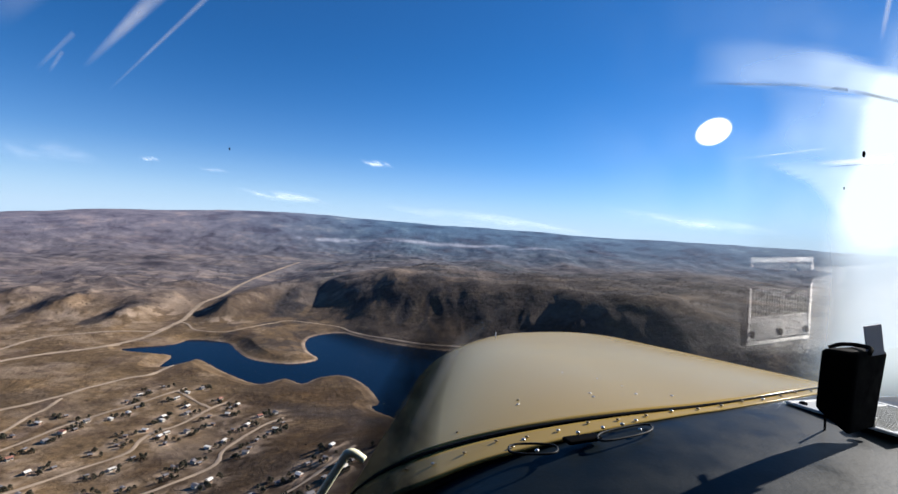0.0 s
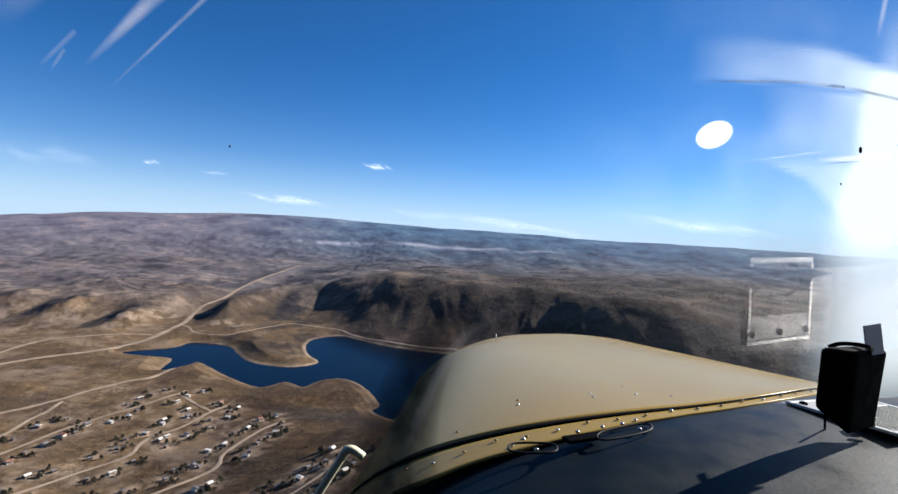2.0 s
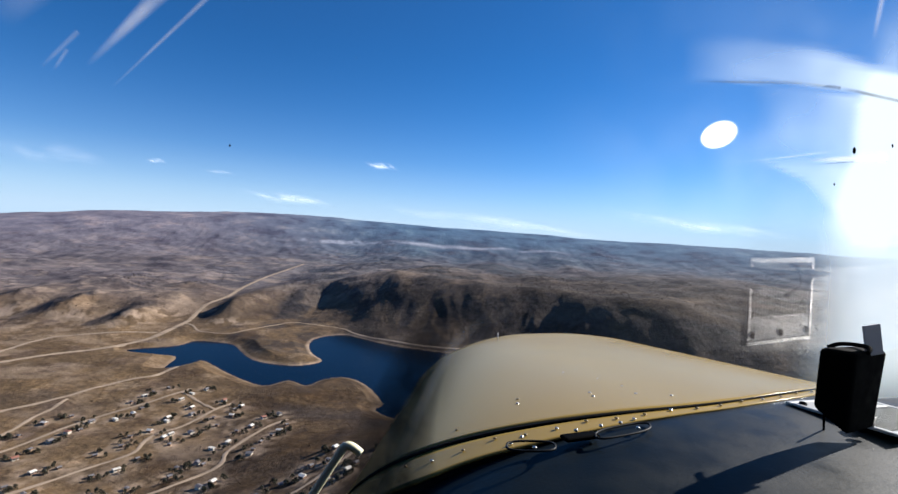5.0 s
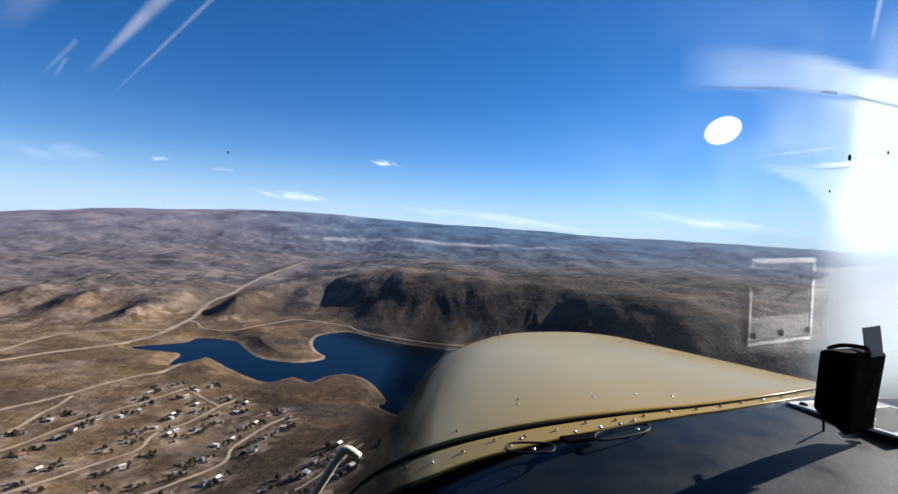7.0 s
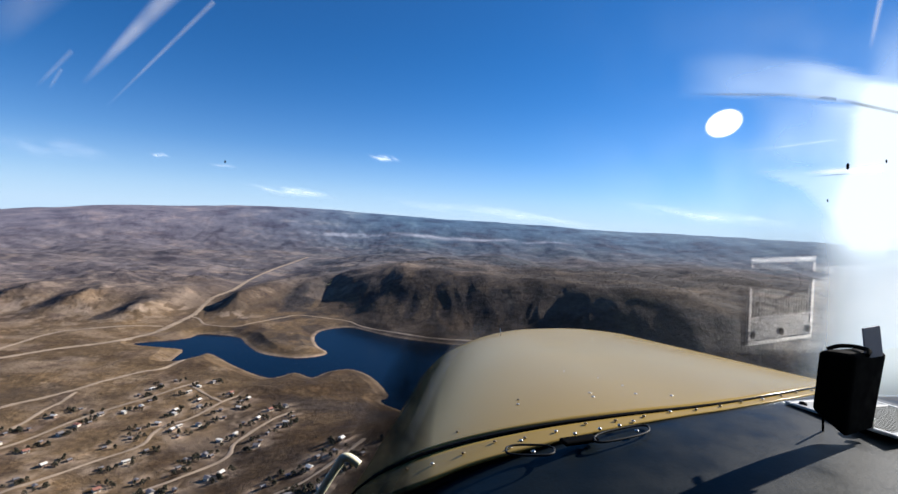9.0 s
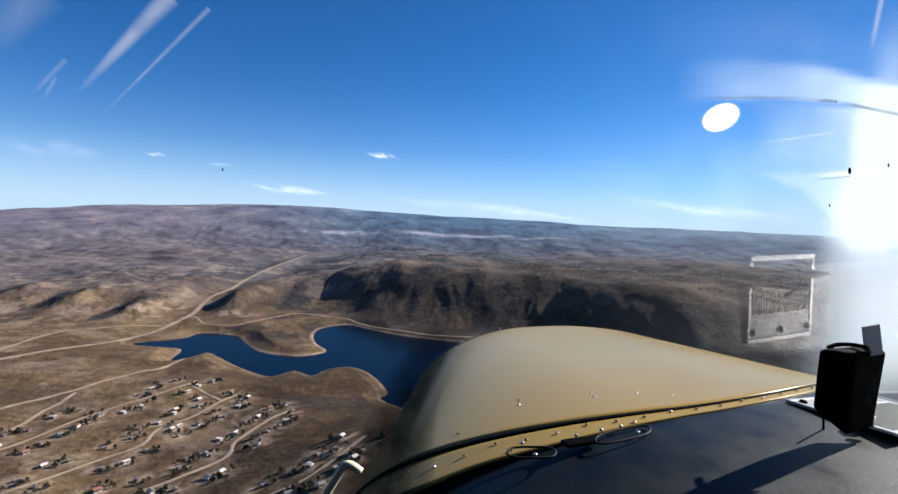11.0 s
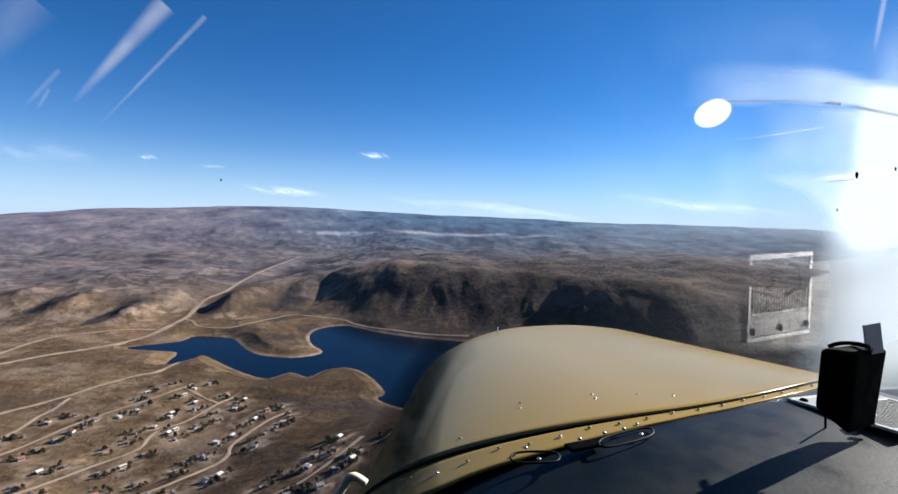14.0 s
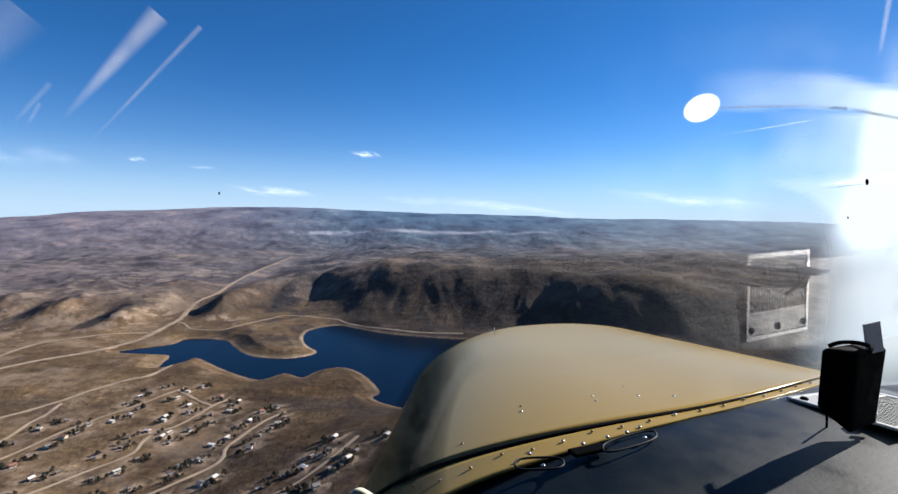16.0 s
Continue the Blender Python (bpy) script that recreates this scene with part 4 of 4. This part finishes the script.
def needle_material():
    m, n, l, b = shader("juniper_green", (0.05, 0.055, 0.03), 0.9, 0, 0.2)
    info = n.new("ShaderNodeNewGeometry")
    l.new(ramp(n, l, info.outputs["Random Per Island"], (0.0, (0.016, 0.017, 0.011)), (0.6, (0.034, 0.034, 0.021)), (1.0, (0.07, 0.06, 0.038))).outputs[0], b.inputs["Base Color"])
    return m


M_NEEDLE = needle_material()
M_BRUSH = worn("dry_brush", (0.052, 0.042, 0.034), 0.95, 0, 0.1, 0.35, 0.08)


def house(wide, deep, tall, pitch, wall_m, roof_m, label):
    h = tagged(new("house"), label, "house", "houses of the lakeside settlement")
    part("wall", box(bmesh.new(), (wide, deep, tall + 1), Matrix.Translation((0, 0, (tall - 1) / 2))), wall_m, h)
    bm = bmesh.new()
    e, up = 0.5, deep / 2 * pitch
    a = [bm.verts.new(p) for p in ((-wide / 2 - e, -deep / 2 - e, tall - 0.15), (-wide / 2 - e, deep / 2 + e, tall - 0.15), (-wide / 2 - e, 0, tall + up))]
    c = [bm.verts.new((-v.co.x, v.co.y, v.co.z)) for v in a]
    bm.faces.new(a)
    bm.faces.new(c[::-1])
    for i, j in ((0, 2), (2, 1), (1, 0)):
        bm.faces.new((a[j], a[i], c[i], c[j]))
    bmesh.ops.recalc_face_normals(bm, faces=bm.faces)
    part("roof", bm, roof_m, h)
    part("door", box(bmesh.new(), (1.0, 0.1, 2.05), Matrix.Translation((wide * 0.1, -deep / 2 - 0.03, 1.03))), M_BROWN, h)
    for k in (-0.33, -0.1, 0.32):
        part("window", box(bmesh.new(), (1.3, 0.1, 1.1), Matrix.Translation((wide * k, -deep / 2 - 0.03, 1.6))), M_GLASS, h)
    return h


def juniper(tall, wide, seed):
    """A bushy juniper: a short trunk, limbs and many small tufts with gaps."""
    r = random.Random(seed)
    t = tagged(new("tree"), "dark green juniper tree beside the houses", "tree", "junipers of the settlement")
    part("trunk", tube([(0, 0, -0.6), (0.05, 0.02, tall * 0.3), (0.0, 0.1, tall * 0.75)], 0.14, 6), M_BARK, t)
    for k in range(4):
        a = k * 1.6 + r.random()
        part("limb", tube([(0, 0, tall * 0.22), (math.cos(a) * wide * 0.35, math.sin(a) * wide * 0.35, tall * (0.45 + 0.08 * k))], 0.06, 5), M_BARK, t)
    bm = bmesh.new()
    for k in range(46):
        a, h = r.random() * math.tau, r.random() ** 0.8
        rad = wide / 2 * (1 - h * 0.75) * math.sqrt(r.random()) * 1.1
        s = r.uniform(0.28, 0.62) * tall / 4.5
        m = Matrix.Translation((math.cos(a) * rad, math.sin(a) * rad, tall * (0.14 + 0.84 * h))) @ Euler((r.random() * 3, r.random() * 3, 0)).to_matrix().to_4x4() @ Matrix.Diagonal((s, s * r.uniform(0.6, 1), s * r.uniform(0.7, 1.2), 1))
        bmesh.ops.create_icosphere(bm, subdivisions=1, radius=1, matrix=m)
    part("crown", bm, M_NEEDLE, t)
    return t


KINDS = [
    house(5.2, 4.4, 2.6, 0.45, M_STUCCO, M_SHINGLE, "white house with a grey shingle roof"),
    house(5.8, 3.2, 2.5, 0.16, M_STUCCO, M_METAL_ROOF, "long white mobile home with a pale metal roof"),
    house(4.8, 4.2, 2.6, 0.5, M_BROWN, M_METAL_ROOF, "brown house with a pale metal roof"),
    house(5.2, 4.4, 2.8, 0.42, M_STUCCO, M_RUST_ROOF, "white house with a red-brown roof"),
    house(3.4, 2.8, 2.1, 0.4, M_BROWN, M_SHINGLE, "small brown shed with a dark roof"),
]
TREES = [juniper(4.0, 5.4, 3), juniper(3.4, 4.8, 8), juniper(4.6, 4.8, 12)]


used = set()
pick = random.Random(5)
spots = land(np.array([h[0] for h in HOMES]), np.array([h[1] for h in HOMES]))[0]
for (hx, hy, turn), hz in zip(HOMES, spots):
    k = pick.choices(range(5), (2, 2, 3, 2, 8))[0]
    m = Matrix.Translation((hx, hy, hz)) @ Matrix.Rotation(turn, 4, "Z")
    if k in used:
        copy_thing(KINDS[k], m)
    else:
        KINDS[k].matrix_world = m
        used.add(k)
grove = []
for hx, hy, _ in HOMES:
    lean = pick.random() * math.tau
    for k in range(pick.choice((2, 3, 4, 5, 7))):
        a, d = lean + pick.gauss(0, 0.6), pick.uniform(6, 13)
        grove.append((hx + math.cos(a) * d, hy + math.sin(a) * d))
heights = land(np.array([g[0] for g in grove]), np.array([g[1] for g in grove]))[0]
for k, ((tx, ty), tz) in enumerate(zip(grove, heights)):
    m = Matrix.Translation((tx, ty, tz)) @ Matrix.Rotation(pick.random() * 6, 4, "Z")
    if k < 3:
        TREES[k].matrix_world = m
    else:
        copy_thing(TREES[k % 3], m)

# ---- scrub over slopes and plain ----
rs = np.random.default_rng(11)
count = 30000
rad = np.sqrt(rs.uniform(380 ** 2, 2300 ** 2, count))
ang = np.radians(rs.uniform(-50, 44, count))
bx, by = rad * np.sin(ang), rad * np.cos(ang)
bz, cover, bare, _ = land(bx, by)
keep = (rs.random(count) < 0.02 + 0.9 * cover) & (bz > LAKE + 0.6) & (bare < 0.4) & ((bz > LAKE + 22) | (rs.random(count) < 0.1)) & ((by > 800) | (rs.random(count) < 0.12)) & ((bx < 0) | (rs.random(count) < 0.3))
bx, by, bz = bx[keep], by[keep], bz[keep]
size = rs.uniform(0.6, 1.7, len(bx)) * (1 + 0.25 * (np.hypot(bx, by) > 1200))
octa = np.array([(1, 0, 0.2), (0, 1, 0.2), (-1, 0, 0.2), (0, -1, 0.2), (0.15, 0.1, 1.0), (0, 0, -0.4)])
tri = np.array([(0, 1, 4), (1, 2, 4), (2, 3, 4), (3, 0, 4), (1, 0, 5), (2, 1, 5), (3, 2, 5), (0, 3, 5)])
v = octa[None] * size[:, None, None] * rs.uniform(0.6, 1.3, (len(bx), 6, 1)) + np.stack([bx, by, bz], 1)[:, None]
f = tri[None] + 6 * np.arange(len(bx))[:, None, None]
tagged(new("scrub", mesh_from("scrub", v.reshape(-1, 3).tolist(), f.reshape(-1, 3).tolist(), M_BRUSH, False)), "dark dry brush scattered over the slopes", "scrub", kind="stuff")


# ---- clouds ----
def cloud_material():
    m = bpy.data.materials.new("thin_cloud")
    m.use_nodes = True
    n, l = m.node_tree.nodes, m.node_tree.links
    n.remove(n["Principled BSDF"])
    clear, glow, a = n.new("ShaderNodeBsdfTransparent"), n.new("ShaderNodeBsdfTranslucent"), n.new("ShaderNodeMixShader")
    t = noise_node(n, l, 0.012, 6, 0.6, stretch=(0.5, 0.5, 2.2))
    k = n.new("ShaderNodeMath")
    k.operation = "MULTIPLY"
    l.new(attribute(n, "film"), k.inputs[0])
    l.new(ramp(n, l, t.outputs[0], (0.3, (0.1,) * 3), (0.65, (1,) * 3)).outputs[0], k.inputs[1])
    glow.inputs["Color"].default_value = (0.93, 0.96, 0.98, 1)
    l.new(k.outputs[0], a.inputs[0])
    l.new(clear.outputs[0], a.inputs[1])
    l.new(glow.outputs[0], a.inputs[2])
    l.new(a.outputs[0], n["Material Output"].inputs["Surface"])
    return m


M_CLOUD = cloud_material()
M_GHOST = bpy.data.materials.new("sun_ghost")
M_GHOST.use_nodes = True
thin = M_GHOST.node_tree.nodes.new("ShaderNodeBsdfTranslucent")
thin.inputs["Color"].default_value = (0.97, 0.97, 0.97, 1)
edge_mix, gap_ = M_GHOST.node_tree.nodes.new("ShaderNodeMixShader"), M_GHOST.node_tree.nodes.new("ShaderNodeBsdfTransparent")
M_GHOST.node_tree.links.new(attribute(M_GHOST.node_tree.nodes, "film"), edge_mix.inputs[0])
M_GHOST.node_tree.links.new(gap_.outputs[0], edge_mix.inputs[1])
M_GHOST.node_tree.links.new(thin.outputs[0], edge_mix.inputs[2])
M_GHOST.node_tree.links.new(edge_mix.outputs[0], M_GHOST.node_tree.nodes["Material Output"].inputs["Surface"])


def cloud(az, el, wide, tall, weight, tilt=0.0, label="small wisp of white cloud"):
    """A thin wisp far off: bearing and height in degrees, size in metres."""
    s, t = np.meshgrid(np.linspace(-1, 1, 40), np.linspace(-1, 1, 14), indexing="xy")
    d = 4750
    way = Vector((math.sin(radians(az)) * math.cos(radians(el)), math.cos(radians(az)) * math.cos(radians(el)), math.sin(radians(el))))
    ob = new("cloud", grid_mesh("cloud", s * wide / 2 - 0.15 * t * wide, 2 * np.cos(s * 3), t * tall / 2 + 0.1 * tall * np.sin(s * 4), M_CLOUD, film=1.15 * weight * np.clip(1 - s ** 2, 0, 1) ** 1.5 * np.exp(-(t * 2.0) ** 2) * np.clip(1 - t ** 4, 0, 1) * np.clip(0.8 + 0.8 * fbm(s * 4 + az, t * 1.5 + el, 301, 3), 0, 1.2)))
    ob.matrix_world = Matrix.Translation(EYE + way * d) @ Matrix.Rotation(radians(tilt), 4, "Y")
    ob.visible_shadow = False
    tagged(ob, label, "cloud", kind="structure")


# oval ghost image of the sun, added as a far white disc; no real cloud
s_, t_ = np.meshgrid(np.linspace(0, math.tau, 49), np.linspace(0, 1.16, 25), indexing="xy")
bright = new("cloud", grid_mesh("cloud", 126 * t_ * np.cos(s_), 3 * t_, 96 * t_ * np.sin(s_), M_GHOST, film=step(1.15, 0.86, t_)))
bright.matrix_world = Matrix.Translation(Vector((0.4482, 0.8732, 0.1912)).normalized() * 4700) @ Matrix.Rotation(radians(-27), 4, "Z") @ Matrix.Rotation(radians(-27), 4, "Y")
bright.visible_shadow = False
tagged(bright, "oval white ghost image of the sun, added as a far disc", "cloud", kind="structure")
cloud(-29.53, 5.11, 174, 45, 0.48, 3)
cloud(-23.86, 4.62, 274, 40, 0.28, 3)
cloud(-7.53, 6.72, 307, 70, 0.62, 4)
cloud(-17.41, 2.49, 906, 100, 0.42, 4)
cloud(-37.74, 4.75, 1028, 220, 0.10, 5, "faint veil of high cloud")
cloud(4.61, 1.38, 2093, 150, 0.34, 4, "pale band of haze cloud on the horizon")
cloud(27.09, 2.05, 1700, 140, 0.36, 4, "pale band of haze cloud on the horizon")
cloud(-9.24, 0.65, 987, 60, 0.30, 4, "pale band of haze cloud on the horizon")
cloud(33.42, 8.84, 959, 22, 0.4, -10, "thin white contrail across the sky")
